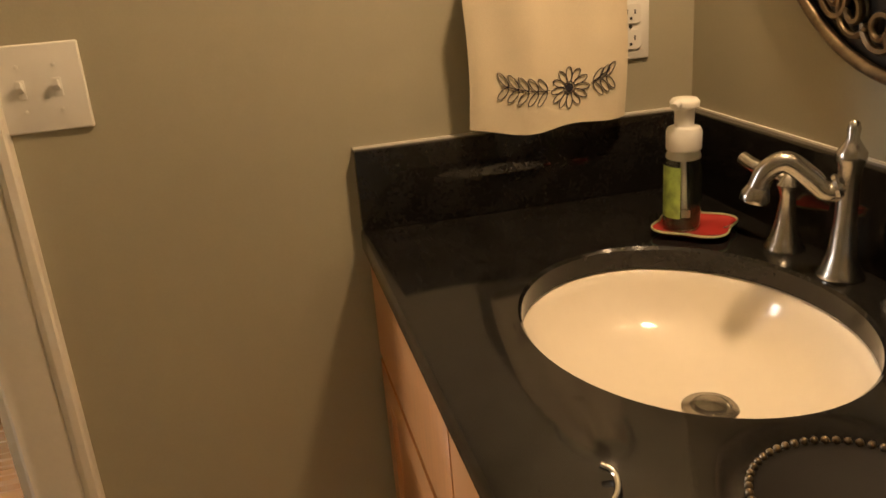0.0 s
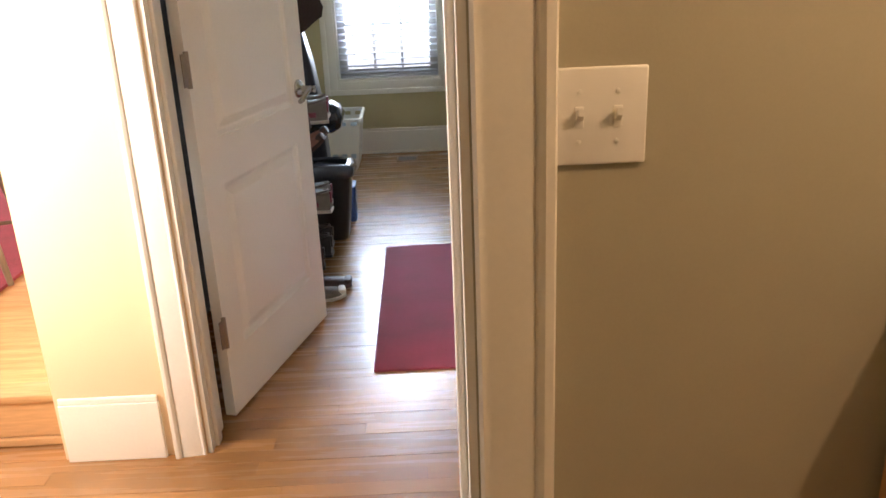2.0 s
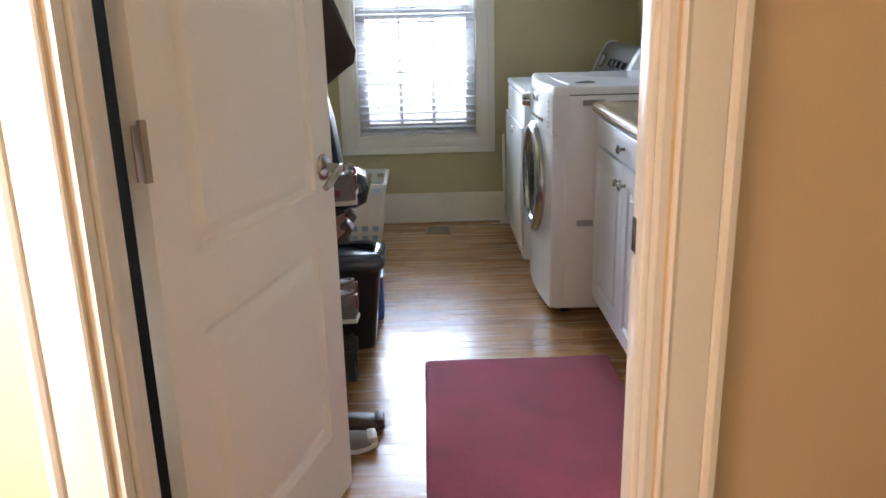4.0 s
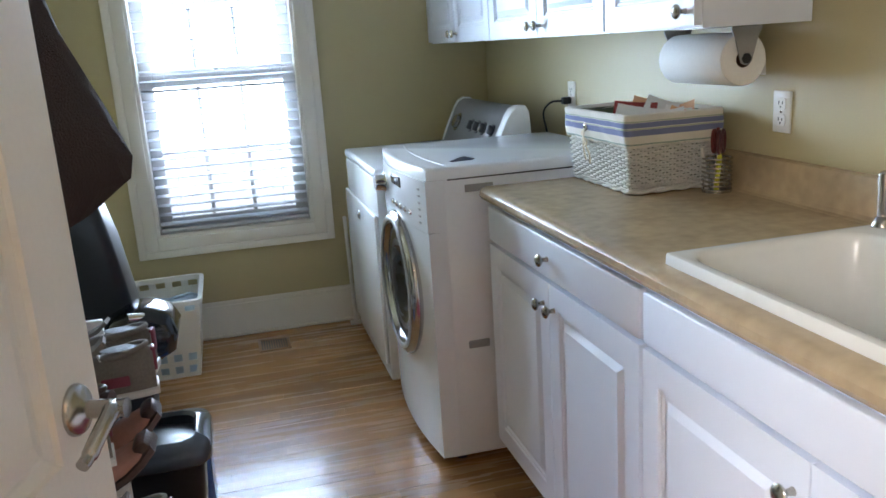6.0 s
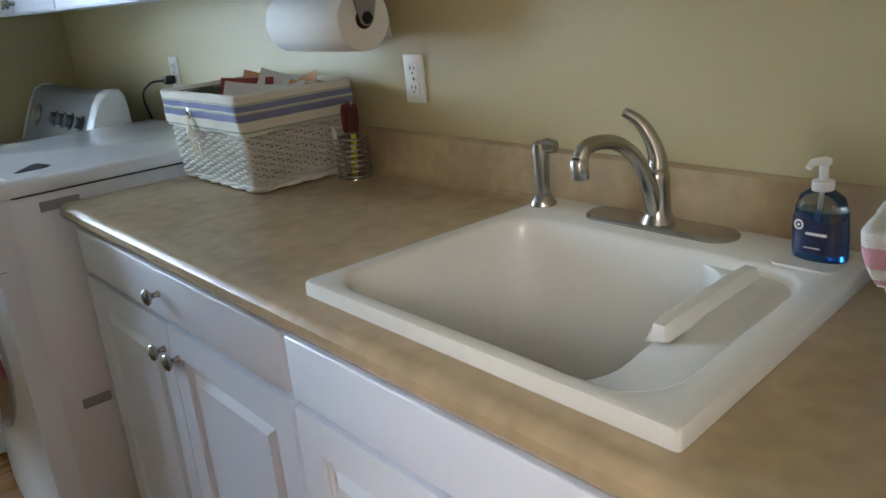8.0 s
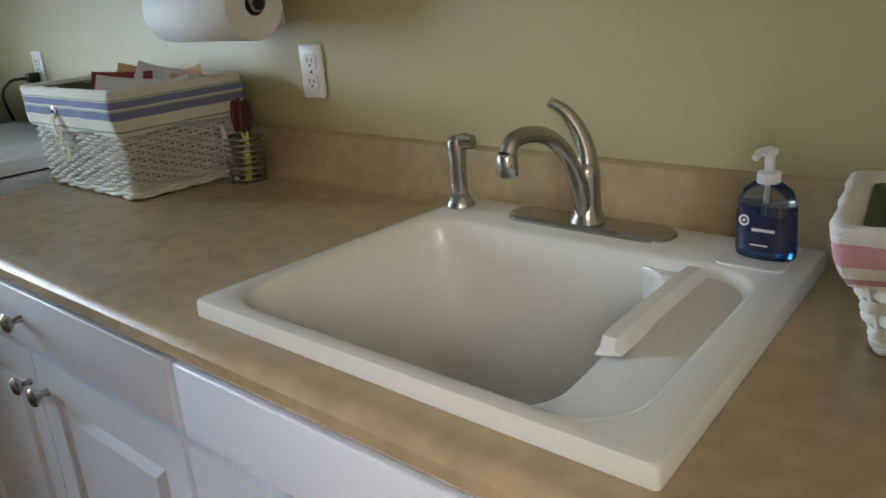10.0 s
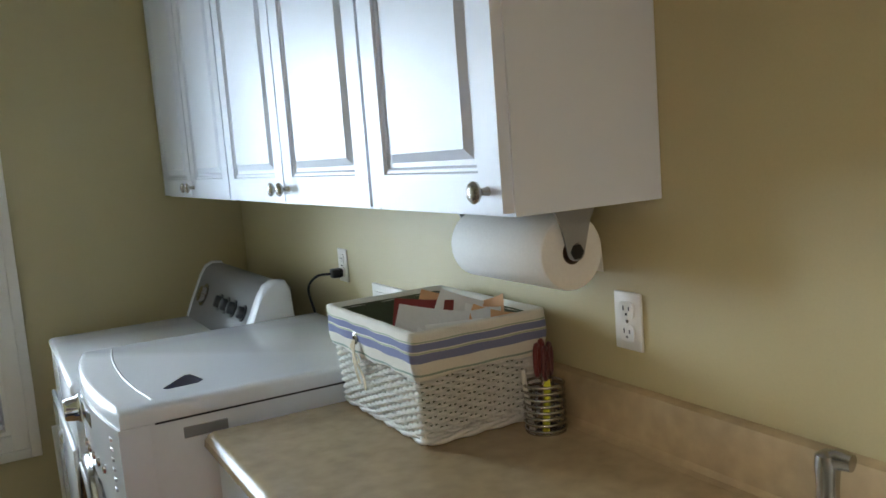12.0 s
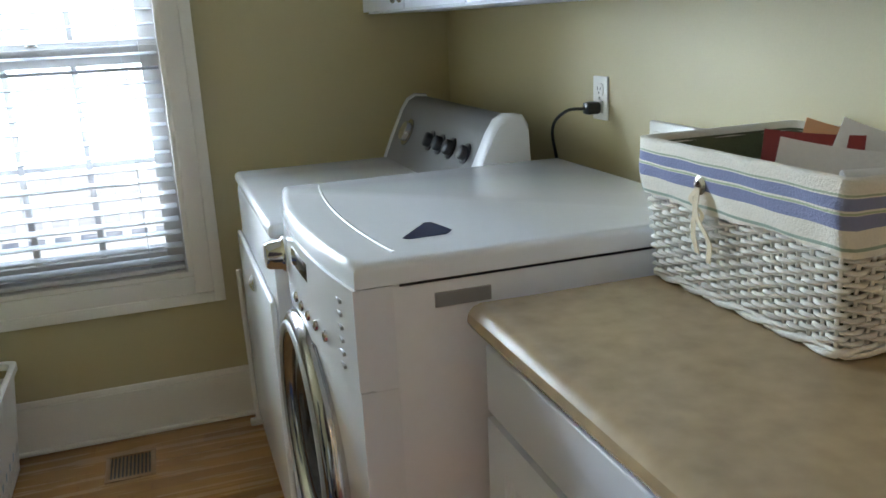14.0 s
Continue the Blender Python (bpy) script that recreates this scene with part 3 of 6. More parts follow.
RZ = R0 + 0.020
fau = thing("laundry_faucet", "brushed nickel single-lever faucet on an oval plate", "faucet", (0.908, 4.038, RZ))
bm = B()
pl = lambda s, z: [Vector((s * 0.031 * math.cos(a), (0.098 if math.sin(a) >= 0 else -0.098) + s * 0.031 * math.sin(a), z)) for a in [2 * math.pi * k / 32 + 0.001 for k in range(32)]]
rings(bm, [pl(1.0, 0), pl(1.0, 0.004), pl(0.85, 0.008)])
part("base_plate", bm, M_NICK, fau, "", 40)
bm = B()
lathe(bm, [(0.026, 0.007), (0.024, 0.012), (0.019, 0.02), (0.0175, 0.06), (0.018, 0.075), (0.016, 0.085), (0.010, 0.09), (0, 0.092)], (0, 0, 0), (0, 0, 1), 24)
part("body", bm, M_NICK, fau, "", 50)
bm = B()
pts = curve_pts([(-0.006, 0.0, 0.020), (-0.020, 0.0, 0.062), (-0.045, 0.001, 0.108), (-0.082, 0.003, 0.138), (-0.122, 0.004, 0.149), (-0.152, 0.005, 0.146), (-0.163, 0.005, 0.132)], 6)
tube(bm, pts, [0.013] * 8 + [0.0105] * (len(pts) - 8), 14)
lathe(bm, [(0.0105, 0), (0.0125, 0.002), (0.0125, 0.026), (0.010, 0.029)], (-0.164, 0.005, 0.106), (0, 0, 1), 18)
part("spout", bm, M_NICK, fau, "", 50)
bm = B()
pts = curve_pts([(0.0, 0.0, 0.07), (0.003, 0.002, 0.10), (-0.001, 0.010, 0.130), (-0.010, 0.024, 0.156), (-0.026, 0.038, 0.172)], 6)
tube(bm, pts, [0.0155 - 0.0085 * k / (len(pts) - 1) for k in range(len(pts))], 14)
part("lever", bm, M_NICK, fau, "", 50)
bm = B()
lathe(bm, [(0.006, 0), (0.0065, 0.002), (0.004, 0.003), (0, 0.003)], (-0.0172, -0.002, 0.076), (-1, 0, 0.1), 12)
part("temperature_dot", bm, M_NAVY, fau, "small blue and red temperature dot")
spr = thing("side_sprayer", "brushed nickel side sprayer in its collar", "sprayer", (0.905, 4.266, RZ))
spr.scale = (0.85, 0.85, 0.97)
bm = B()
lathe(bm, [(0.027, 0), (0.027, 0.004), (0.021, 0.012), (0.017, 0.02), (0.015, 0.021)], (0, 0, 0), (0, 0, 1), 22)
part("collar", bm, M_NICK, spr, "", 50)
bm = B()
lathe(bm, [(0.0135, 0.018), (0.0150, 0.03), (0.0155, 0.07), (0.0175, 0.095), (0.016, 0.108), (0.008, 0.113), (0, 0.114)], (0, 0, 0), (0, 0, 1), 20)
tube(bm, [(0.0, 0.004, 0.098), (0.004, -0.016, 0.105), (0.006, -0.034, 0.104)], [0.014, 0.0135, 0.011], 14)
part("spray_head", bm, M_NICK, spr, "", 50)

# ---- washing machine ----
W0, W1, WF, WB, WT = 5.342, 6.02, 0.252, 0.93, 0.985
wash = thing("washing_machine", "white front-loading washer with chrome door ring", "washing machine", (0, 0, 0))


def bow(y, y0, y1, depth):
    s = (2 * y - y0 - y1) / (y1 - y0)
    return depth * (1 - s * s)


def bowed_panel(bm, y0, y1, z0, z1, x, depth, back, n=14):
    loops = []
    for k in range(n + 1):
        y = y0 + (y1 - y0) * k / n
        f = x - bow(y, y0, y1, depth)
        loops.append([Vector((f, y, z0)), Vector((f, y, z1)), Vector((back, y, z1)), Vector((back, y, z0))])
    return rings(bm, loops)


bm = B()
box(bm, WF + 0.022, WB, W0 + 0.001, W1 - 0.001, 0.03, WT - 0.035, 0.006)
part("body", bm, M_ENAMEL, wash)
bm = B()
lp = []
for ins, z in ((0.0, WT - 0.035), (0.0, WT - 0.012), (0.006, WT - 0.003), (0.016, WT)):
    ring = []
    for k in range(17):
        y = W0 + ins + (W1 - W0 - 2 * ins) * k / 16
        ring.append(Vector((WF + 0.004 + ins - bow(y, W0, W1, 0.03), y, z)))
    ring += [Vector((WB - ins, W1 - ins, z)), Vector((WB - ins, W0 + ins, z))]
    lp.append(ring)
rings(bm, lp)
part("top_panel", bm, M_ENAMEL, wash, "glossy white top", 40)
bm = B()
crest = [Vector((WF + 0.085 - bow(W0 + 0.05 + (W1 - W0 - 0.1) * k / 14, W0, W1, 0.03), W0 + 0.05 + (W1 - W0 - 0.1) * k / 14, WT - 0.0005)) for k in range(15)]
tube(bm, crest, 0.0028, 8)
part("top_ridge", bm, M_ENAMEL, wash, "fine moulded ridge along the top", 60)
bm = B()
box(bm, WF + 0.07, WB - 0.03, W0 - 0.0008, W0 + 0.002, WT - 0.039, WT - 0.035)
part("top_seam", bm, M_BLACKP, wash, "", 0)
bm = B()
bowed_panel(bm, W0, W1, 0.79, WT - 0.036, WF, 0.03, WF + 0.06)
part("control_panel", bm, M_ENAMEL, wash, "white control panel with dial and buttons", 30)
# front with a round porthole
bm = B()
cy, cz, rad = (W0 + W1) / 2, 0.553, 0.236
yz = []
N = 48
outer = []
for k in range(N):
    a = 2 * math.pi * k / N
    c, s = math.cos(a), math.sin(a)
    hy, hz0, hz1 = (W1 - W0) / 2, cz - 0.035, 0.787 - cz
    q = min(hy / max(abs(c), 1e-6), (hz1 if s > 0 else hz0) / max(abs(s), 1e-6))
    outer.append((cy + q * c, cz + q * s))
for ey in (W0, W1):
    for ez in (0.035, 0.787):
        j = min(range(N), key=lambda i: (outer[i][0] - ey) ** 2 + (outer[i][1] - ez) ** 2)
        outer[j] = (ey, ez)
px = lambda y: WF + 0.002 - bow(y, W0, W1, 0.028)
lp = [[Vector((WF + 0.06, y, z)) for y, z in outer], [Vector((px(y), y, z)) for y, z in outer]]
for f, dx in ((0.35, 0), (0.7, 0.0), (1.0, 0.0)):
    lp.append([Vector((px(y + (cy + rad * math.cos(2 * math.pi * k / N) - y) * f) + dx, y + (cy + rad * math.cos(2 * math.pi * k / N) - y) * f, z + (cz + rad * math.sin(2 * math.pi * k / N) - z) * f)) for k, (y, z) in enumerate(outer)])
lp.append([v + Vector((0.05, 0, 0)) for v in lp[-1]])
rings(bm, lp, False, False)
part("front_panel", bm, M_ENAMEL, wash, "", 35)
DX = WF - 0.022
port = part("porthole_door", lathe(B(), [(0.250, -0.012), (0.256, 0.004), (0.250, 0.018), (0.235, 0.027), (0.214, 0.025), (0.203, 0.012), (0.199, -0.004)], (DX, cy, cz), (-1, 0, 0), 56, False, False), M_RING, wash, "chrome door ring", 60)
part("door_glass", lathe(B(), [(0.203, 0.008), (0.19, 0.012), (0.15, 0.004), (0.115, -0.018), (0.07, -0.035), (0.0, -0.04)], (DX, cy, cz), (-1, 0, 0), 48, False, False), M_DGLASS, port, "dark bowl glass", 60)
part("inner_ring", lathe(B(), [(0.235, 0.025), (0.230, 0.031), (0.221, 0.032), (0.215, 0.027)], (DX, cy, cz), (-1, 0, 0), 56, False, False), M_GREYP, port, "", 60)
bm = B()
ky, kz = 5.855, 0.878
kx = WF - bow(ky, W0, W1, 0.03)
lathe(bm, [(0.036, 0), (0.037, 0.006), (0.031, 0.012), (0.028, 0.036), (0.024, 0.042), (0, 0.043)], (kx, ky, kz), (-1, 0, 0), 28)
part("dial", bm, M_CHROME, wash, "chrome programme dial", 50)
bm = B()
box(bm, 0, 0.012, -0.065, 0.065, -0.018, 0.018, 0.004)
part("display", bm, M_DGLASS, wash, "dark display window", at=pose(WF - 0.031, 5.64, 0.915, 0, 0, 2))
for k in range(5):
    y = 5.70 - 0.055 * k
    bm = B()
    lathe(bm, [(0.010, 0), (0.0095, 0.004), (0.006, 0.006), (0, 0.006)], (WF - bow(y, W0, W1, 0.03), y, 0.835), (-1, 0, 0), 14)
    part("button", bm, M_CHROME, wash, "", 50)
for k in range(6):
    bm = B()
    box(bm, -0.003, 0.004, -0.011, 0.011, -0.003, 0.003, 0.001)
    part("indicator", bm, M_GREYP, wash, at=pose(WF - bow(5.40, W0, W1, 0.03), 5.40, 0.815 + 0.021 * k))
bm = B()
box(bm, 0.375, 0.465, W0 - 0.002, W0 + 0.002, 0.905, 0.928, 0.001)
part("side_label", bm, M_GREYP, wash, "grey rating label", 0)
bm = B()
box(bm, 0.36, 0.43, W0 - 0.003, W0 + 0.004, 0.400, 0.426, 0.0034)
part("side_grip", bm, M_GREYP, wash, "recessed side grip", 30)
bm = B()
tri = [(-0.05, 0.0), (0.05, 0.0), (0.055, 0.012), (0.012, 0.062), (-0.012, 0.062), (-0.055, 0.012)]
for fx in (0.33, 0.86):
    for fy in (W0 + 0.06, W1 - 0.06):
        fb = B()
        lathe(fb, [(0.02, 0), (0.022, 0.008), (0.016, 0.012), (0.01, 0.032)], (fx, fy, 0), (0, 0, 1), 14)
        part("foot", fb, M_BLACKP, wash)
rings(bm, [[Vector((x, y, z)) for x, y in tri] for z in (0, 0.0012)])
part("top_sticker", bm, M_NAVY, wash, "navy triangular sticker", 0, at=pose(0.395, 5.50, WT + 0.0003, 0, 0, -128))

# ---- dryer ----
M_CONS = mat("satin_grey_console", (0.17, 0.17, 0.17), 0.4, 0.3, grain=300, vary=0.06, bump=0.02)
D0, D1, DF, DT2 = 6.045, 6.815, 0.219, 0.897
dry = thing("dryer", "white dryer with grey rear control console", "dryer", (0, 0, 0))
bm = B()
box(bm, DF + 0.004, 0.93, D0, D1, 0.03, DT2 - 0.04, 0.01)
part("body", bm, M_ENAMEL, dry)
bm = B()
box(bm, DF, 0.93, D0 - 0.002, D1 + 0.002, DT2 - 0.038, DT2, 0.014, 3)
part("top_panel", bm, M_ENAMEL, dry, "", 40)
bm = B()
box(bm, DF - 0.012, DF + 0.003, D0 + 0.006, D1 - 0.006, 0.10, 0.715, 0.008, 3)
part("drop_door", bm, M_ENAMEL, dry)
bm = B()
lathe(bm, [(0.02, 0), (0.024, 0.004), (0.012, 0.012), (0, 0.014)], (DF - 0.012, 6.40, 0.66), (-1, 0, 0), 16)
part("door_pull", bm, M_CHROME, dry, "small chrome pull")
bm = B()
pf = [(0.70, 0.0), (0.725, 0.06), (0.765, 0.145), (0.785, 0.175), (0.81, 0.188), (0.845, 0.185), (0.86, 0.16), (0.87, 0.0)]
rings(bm, [[Vector((x, y, DT2 + z)) for x, z in pf] for y in (D0 + 0.05, D1 - 0.02)])
part("console", bm, M_CONS, dry, "silver grey control console", 45)
for y0, y1 in ((D0, D0 + 0.05), (D1 - 0.02, D1)):
    bm = B()
    rings(bm, [[Vector((0.79 + (x - 0.79) * s, y, DT2 + z * s)) for x, z in pf] for y, s in ((y0, 0.97 if y0 == D0 else 1.03), (y0 + 0.012, 1.04), (y1, 1.04))])
    part("end_cap", bm, M_ENAMEL, dry, "white rounded end cap", 45)
nrm = Vector((-0.07, 0, 0.04)).normalized()
for y, r in ((6.165, 0.025), (6.275, 0.027), (6.36, 0.027), (6.445, 0.027), (6.665, 0.038)):
    bm = B()
    lathe(bm, [(r * 1.1, 0), (r * 1.1, 0.003), (r * 0.8, 0.004), (r * 0.75, 0.018), (r * 0.6, 0.021), (0, 0.021)], (0.7385, y, DT2 + 0.092), (-0.9, 0, 0.43), 20)
    part("knob", bm, M_NICK if r > 0.03 else M_BLACKP, dry, "round control knob", 50)
for fx in (0.33, 0.86):
    for fy in (D0 + 0.06, D1 - 0.06):
        fb = B()
        lathe(fb, [(0.02, 0), (0.022, 0.008), (0.016, 0.012), (0.01, 0.032)], (fx, fy, 0), (0, 0, 1), 14)
        part("foot", fb, M_BLACKP, dry)

# ---- things on the laundry counter ----


def loop_at(x0, x1, y0, y1, z, r, n=4):
    return rr_loop(x0, x1, y0, y1, z, r, n)


def resample(loop, count):
    """Even points round a closed loop, with outward normals in the plane."""
    pts = [Vector(p) for p in loop]
    seg = [(pts[(i + 1) % len(pts)] - pts[i]).length for i in range(len(pts))]
    total, out, i, acc = sum(seg), [], 0, 0.0
    for k in range(count):
        s = total * k / count
        while acc + seg[i] < s - 1e-9:
            acc += seg[i]
            i += 1
        f = (s - acc) / seg[i] if seg[i] else 0
        p = pts[i].lerp(pts[(i + 1) % len(pts)], f)
        d = (pts[(i + 1) % len(pts)] - pts[i]).normalized()
        out.append((p, Vector((d.y, -d.x, 0))))
    return out


def wicker(thing_ob, base, top, z0, z1, rows, stakes, material, strand=0.0042):
    """Woven sides between two rectangles (x0, x1, y0, y1)."""
    bm = B()
    for r in range(rows):
        f = (r + 0.5) / rows
        b = [base[i] + (top[i] - base[i]) * f for i in range(4)]
        loop = resample(loop_at(*b, z0 + (z1 - z0) * f, 0.007), stakes * 6)
        pts = []
        for k, (p, nn) in enumerate(loop):
            side = math.cos(math.pi * (k / 3 + (r % 2)))
            side = math.copysign(abs(side) ** 0.55, side)
            jit = 0.0006 * math.sin(k * 12.9 + r * 7.7)
            pts.append(p + nn * (0.0050 * side + jit) + Vector((0, 0, jit)))
        n = len(pts)
        seg = 6
        lp = []
        for k, p in enumerate(pts):
            d = (pts[(k + 1) % n] - pts[k - 1]).normalized()
            out = Vector((d.y, -d.x, 0)).normalized()
            h = 0.47 * (z1 - z0) / rows
            lp.append([p + out * (strand * 0.95 * math.cos(2 * math.pi * q / seg)) + Vector((0, 0, h * math.sin(2 * math.pi * q / seg))) for q in range(seg)])
        rings(bm, lp + [lp[0]], False, False)
    part("woven_sides", bm, material, thing_ob, "white painted wicker weave", 60)
    tagged(bpy.data.objects[thing_ob.children[-1].name], kind="stuff")
    bm = B()
    lo, hi = resample(loop_at(*base, z0, 0.007), stakes * 2), resample(loop_at(*top, z1, 0.007), stakes * 2)
    for k in range(0, stakes * 2):
        tube(bm, [lo[k][0], hi[k][0]], 0.0028, 5, False)
    tagged(part("stake_weave", bm, material, thing_ob, "", 60), kind="stuff")
    bm = B()
    for kk in range(2):
        ring = resample(loop_at(base[0] - 0.003, base[1] + 0.003, base[2] - 0.003, base[3] + 0.003, z0, 0.007), 90)
        pts = [p + nn * (0.004 * math.cos(k * 0.7 + math.pi * kk)) + Vector((0, 0, 0.006 + 0.004 * math.sin(k * 0.7 + math.pi * kk))) for k, (p, nn) in enumerate(ring)]
        tube(bm, pts + [pts[0]], 0.0042, 6, False)
    part("braided_foot", bm, material, thing_ob, "", 60)
    bm = B()
    box(bm, base[0] + 0.01, base[1] - 0.01, base[2] + 0.01, base[3] - 0.01, z0 + 0.006, z0 + 0.012)
    part("bottom", bm, material, thing_ob)


def striped(name, base_col, stripes, z0, z1, rough=0.9):
    """Cloth with woven stripes set by height: rows of (from, to, colour) as parts of z0..z1."""
    m = mat(name, base_col, rough, grain=300, vary=0.06, stain=14, bump=0.5)
    nt = m.node_tree
    p = nt.nodes["Principled BSDF"]
    src = p.inputs["Base Color"].links[0].from_socket
    co = nt.nodes.new("ShaderNodeTexCoord")
    sp = nt.nodes.new("ShaderNodeSeparateXYZ")
    nt.links.new(co.outputs["Object"], sp.inputs[0])
    mr = nt.nodes.new("ShaderNodeMapRange")
    mr.inputs["From Min"].default_value, mr.inputs["From Max"].default_value = z0, z1
    nt.links.new(sp.outputs[2], mr.inputs["Value"])
    for a, b, col in stripes:
        c1, c2 = nt.nodes.new("ShaderNodeMath"), nt.nodes.new("ShaderNodeMath")
        c1.operation, c2.operation = "GREATER_THAN", "LESS_THAN"
        c1.inputs[1].default_value, c2.inputs[1].default_value = a, b
        nt.links.new(mr.outputs[0], c1.inputs[0]), nt.links.new(mr.outputs[0], c2.inputs[0])
        mu = nt.nodes.new("ShaderNodeMath")
        mu.operation = "MULTIPLY"
        nt.links.new(c1.outputs[0], mu.inputs[0]), nt.links.new(c2.outputs[0], mu.inputs[1])
        mx = nt.nodes.new("ShaderNodeMix")
        mx.data_type = "RGBA"
        nt.links.new(mu.outputs[0], mx.inputs["Factor"])
        nt.links.new(src, mx.inputs["A"])
        mx.inputs["B"].default_value = (*col, 1)
        src = mx.outputs["Result"]
    nt.links.new(src, p.inputs["Base Color"])
    return m


BZ = CZ
M_GREENC = mat("dull_green_cloth", (0.13, 0.16, 0.10), 0.95, grain=300, vary=0.12, stain=12, bump=0.4)


def liner(thing_ob, base, top, z0, z1, fold, material, rows=10):
    """A cloth lining: inner walls, rolled over the rim, with a band that hangs outside."""
    f = (z1 - fold - z0) / (z1 - z0)
    low = [base[i] + (top[i] - base[i]) * f for i in range(4)]
    grow = lambda r, g: (r[0] - g, r[1] + g, r[2] - g, r[3] + g)
    seq = []
    for k in range(rows + 1):
        s = k / rows
        r = [low[i] + (top[i] - low[i]) * s for i in range(4)]
        seq.append((grow(r, 0.0115 + 0.0015 * math.sin(3 * s)), z1 - fold * (1 - s)))
    seq += [(grow(top, 0.0105), z1 + 0.004), (grow(top, 0.005), z1 + 0.006), (grow(top, -0.004), z1 + 0.003), (grow(top, -0.014), z1 - 0.006)]
    bm = B()
    lp = []
    for j, (r, z) in enumerate(seq):
        lp.append([p + nn * (0.0022 * math.sin(k * 0.9 + j * 0.6) * (1 if j <= rows else 0.4)) + Vector((0, 0, 0.003 * math.sin(k * 0.35) if j == 0 else 0)) for k, (p, nn) in enumerate(resample(loop_at(*r, z, 0.008), 96))])
    rings(bm, lp, False, False)
    part("cloth_liner", bm, material, thing_ob, "striped white cloth liner folded over the rim", 60)
    bm = B()
    rings(bm, [[p for p, nn in resample(loop_at(*r, z, 0.008), 96)] for r, z in ((grow(top, -0.013), z1 - 0.002), (grow(base, -0.017), z0 + 0.02))], False, True)
    part("inner_lining", bm, M_GREENC, thing_ob, "dull green cloth lining", 60)


bask = thing("wicker_basket", "white wicker basket with striped liner, full of mail", "basket", (0, 0, BZ))
b0, b1 = (0.704, 0.943, 4.906, 5.262), (0.692, 0.955, 4.899, 5.280)
wicker(bask, b0, b1, 0.002, 0.205, 29, 29, M_WICK)
M_LINER = striped("blue_striped_cloth", (0.80, 0.77, 0.69), [(0.05, 0.10, (0.32, 0.40, 0.33)), (0.36, 0.56, (0.22, 0.245, 0.42)), (0.57, 0.60, (0.42, 0.50, 0.33)), (0.63, 0.80, (0.22, 0.25, 0.43)), (0.82, 0.85, (0.38, 0.45, 0.33))], 0.128, 0.205)
liner(bask, b0, b1, 0.002, 0.205, 0.078, M_LINER)
bm = B()
ty = 5.135
lathe(bm, [(0.011, 0), (0.013, 0.003), (0.006, 0.005), (0.006, 0.001)], (0.682, ty, 0.163), (-1, 0, 0), 16)
part("grommet", bm, M_NICK, bask)
for dy, ln, sw in ((-0.022, 0.10, 0.006), (0.012, 0.092, -0.004), (-0.005, 0.05, 0.012)):
    bm = B()
    pts = curve_pts([(0.677, ty, 0.16), (0.674, ty + dy * 0.4 + sw, 0.16 - ln * 0.35), (0.681, ty + dy, 0.16 - ln * 0.7), (0.686, ty + dy + sw, 0.16 - ln)], 5)
    rings(bm, [[p + Vector(o) for o in ((-0.0012, -0.005, 0), (0.0008, -0.004, 0), (0.0008, 0.005, 0), (-0.0012, 0.004, 0))] for p in pts])
    part("ribbon", bm, M_TOWEL, bask, "cream cloth tie")
M_ORANGE = mat("orange_paper", (0.74, 0.42, 0.22), 0.8, grain=120, vary=0.05)
M_RED = mat("red_card", (0.28, 0.03, 0.028), 0.5, grain=120, vary=0.05)
for k, (x, y, z, w, h, rx, ry, rz, m, lab) in enumerate([
        (0.785, 5.02, 0.140, 0.140, 0.12, 58, 8, -42, M_PAPER, "white envelope"), (0.855, 4.985, 0.138, 0.09, 0.10, 62, -8, -50, M_PAPER, "white letter"),
        (0.800, 5.075, 0.146, 0.12, 0.12, 68, 4, -40, M_RED, "red card"), (0.845, 5.065, 0.155, 0.12, 0.11, 62, 14, -38, M_ORANGE, "orange envelope"),
        (0.885, 4.965, 0.142, 0.09, 0.10, 48, 12, -46, M_ORANGE, "orange envelope"), (0.905, 5.00, 0.148, 0.08, 0.11, 56, -14, -52, M_ORANGE, "orange leaflet"),
        (0.855, 5.04, 0.162, 0.09, 0.10, 66, 18, -44, M_PAPER, "white folded letter"), (0.880, 4.985, 0.150, 0.07, 0.09, 52, 10, -30, M_PAPER, "white slip"),
        (0.785, 4.985, 0.125, 0.10, 0.09, 28, 8, -40, M_PAPER, "white leaflet")]):
    bm = B()
    lp = []
    for j in range(7):
        u = -w / 2 + w * j / 6
        c = 0.008 * (2 * j / 6 - 1) ** 2
        lp.append([Vector((u, -h / 2, c)), Vector((u, h / 2, c)), Vector((u, h / 2, c + 0.0012)), Vector((u, -h / 2, c + 0.0012))])
    rings(bm, lp)
    ob = part("envelope", bm, m, None, lab + " standing in the wicker basket", 40, at=pose(x, y, BZ + z + 0.022, rx, ry, rz))
    tagged(ob, "", "mail", "mail in the basket")
bm = B()
tube(bm, [(0.755, 4.975, BZ + 0.185), (0.85, 4.925, BZ + 0.190)], 0.015, 14)
tagged(part("rolled_paper", bm, M_PAPER, None, "rolled white newspaper lying on the mail", 40), "", "paper")

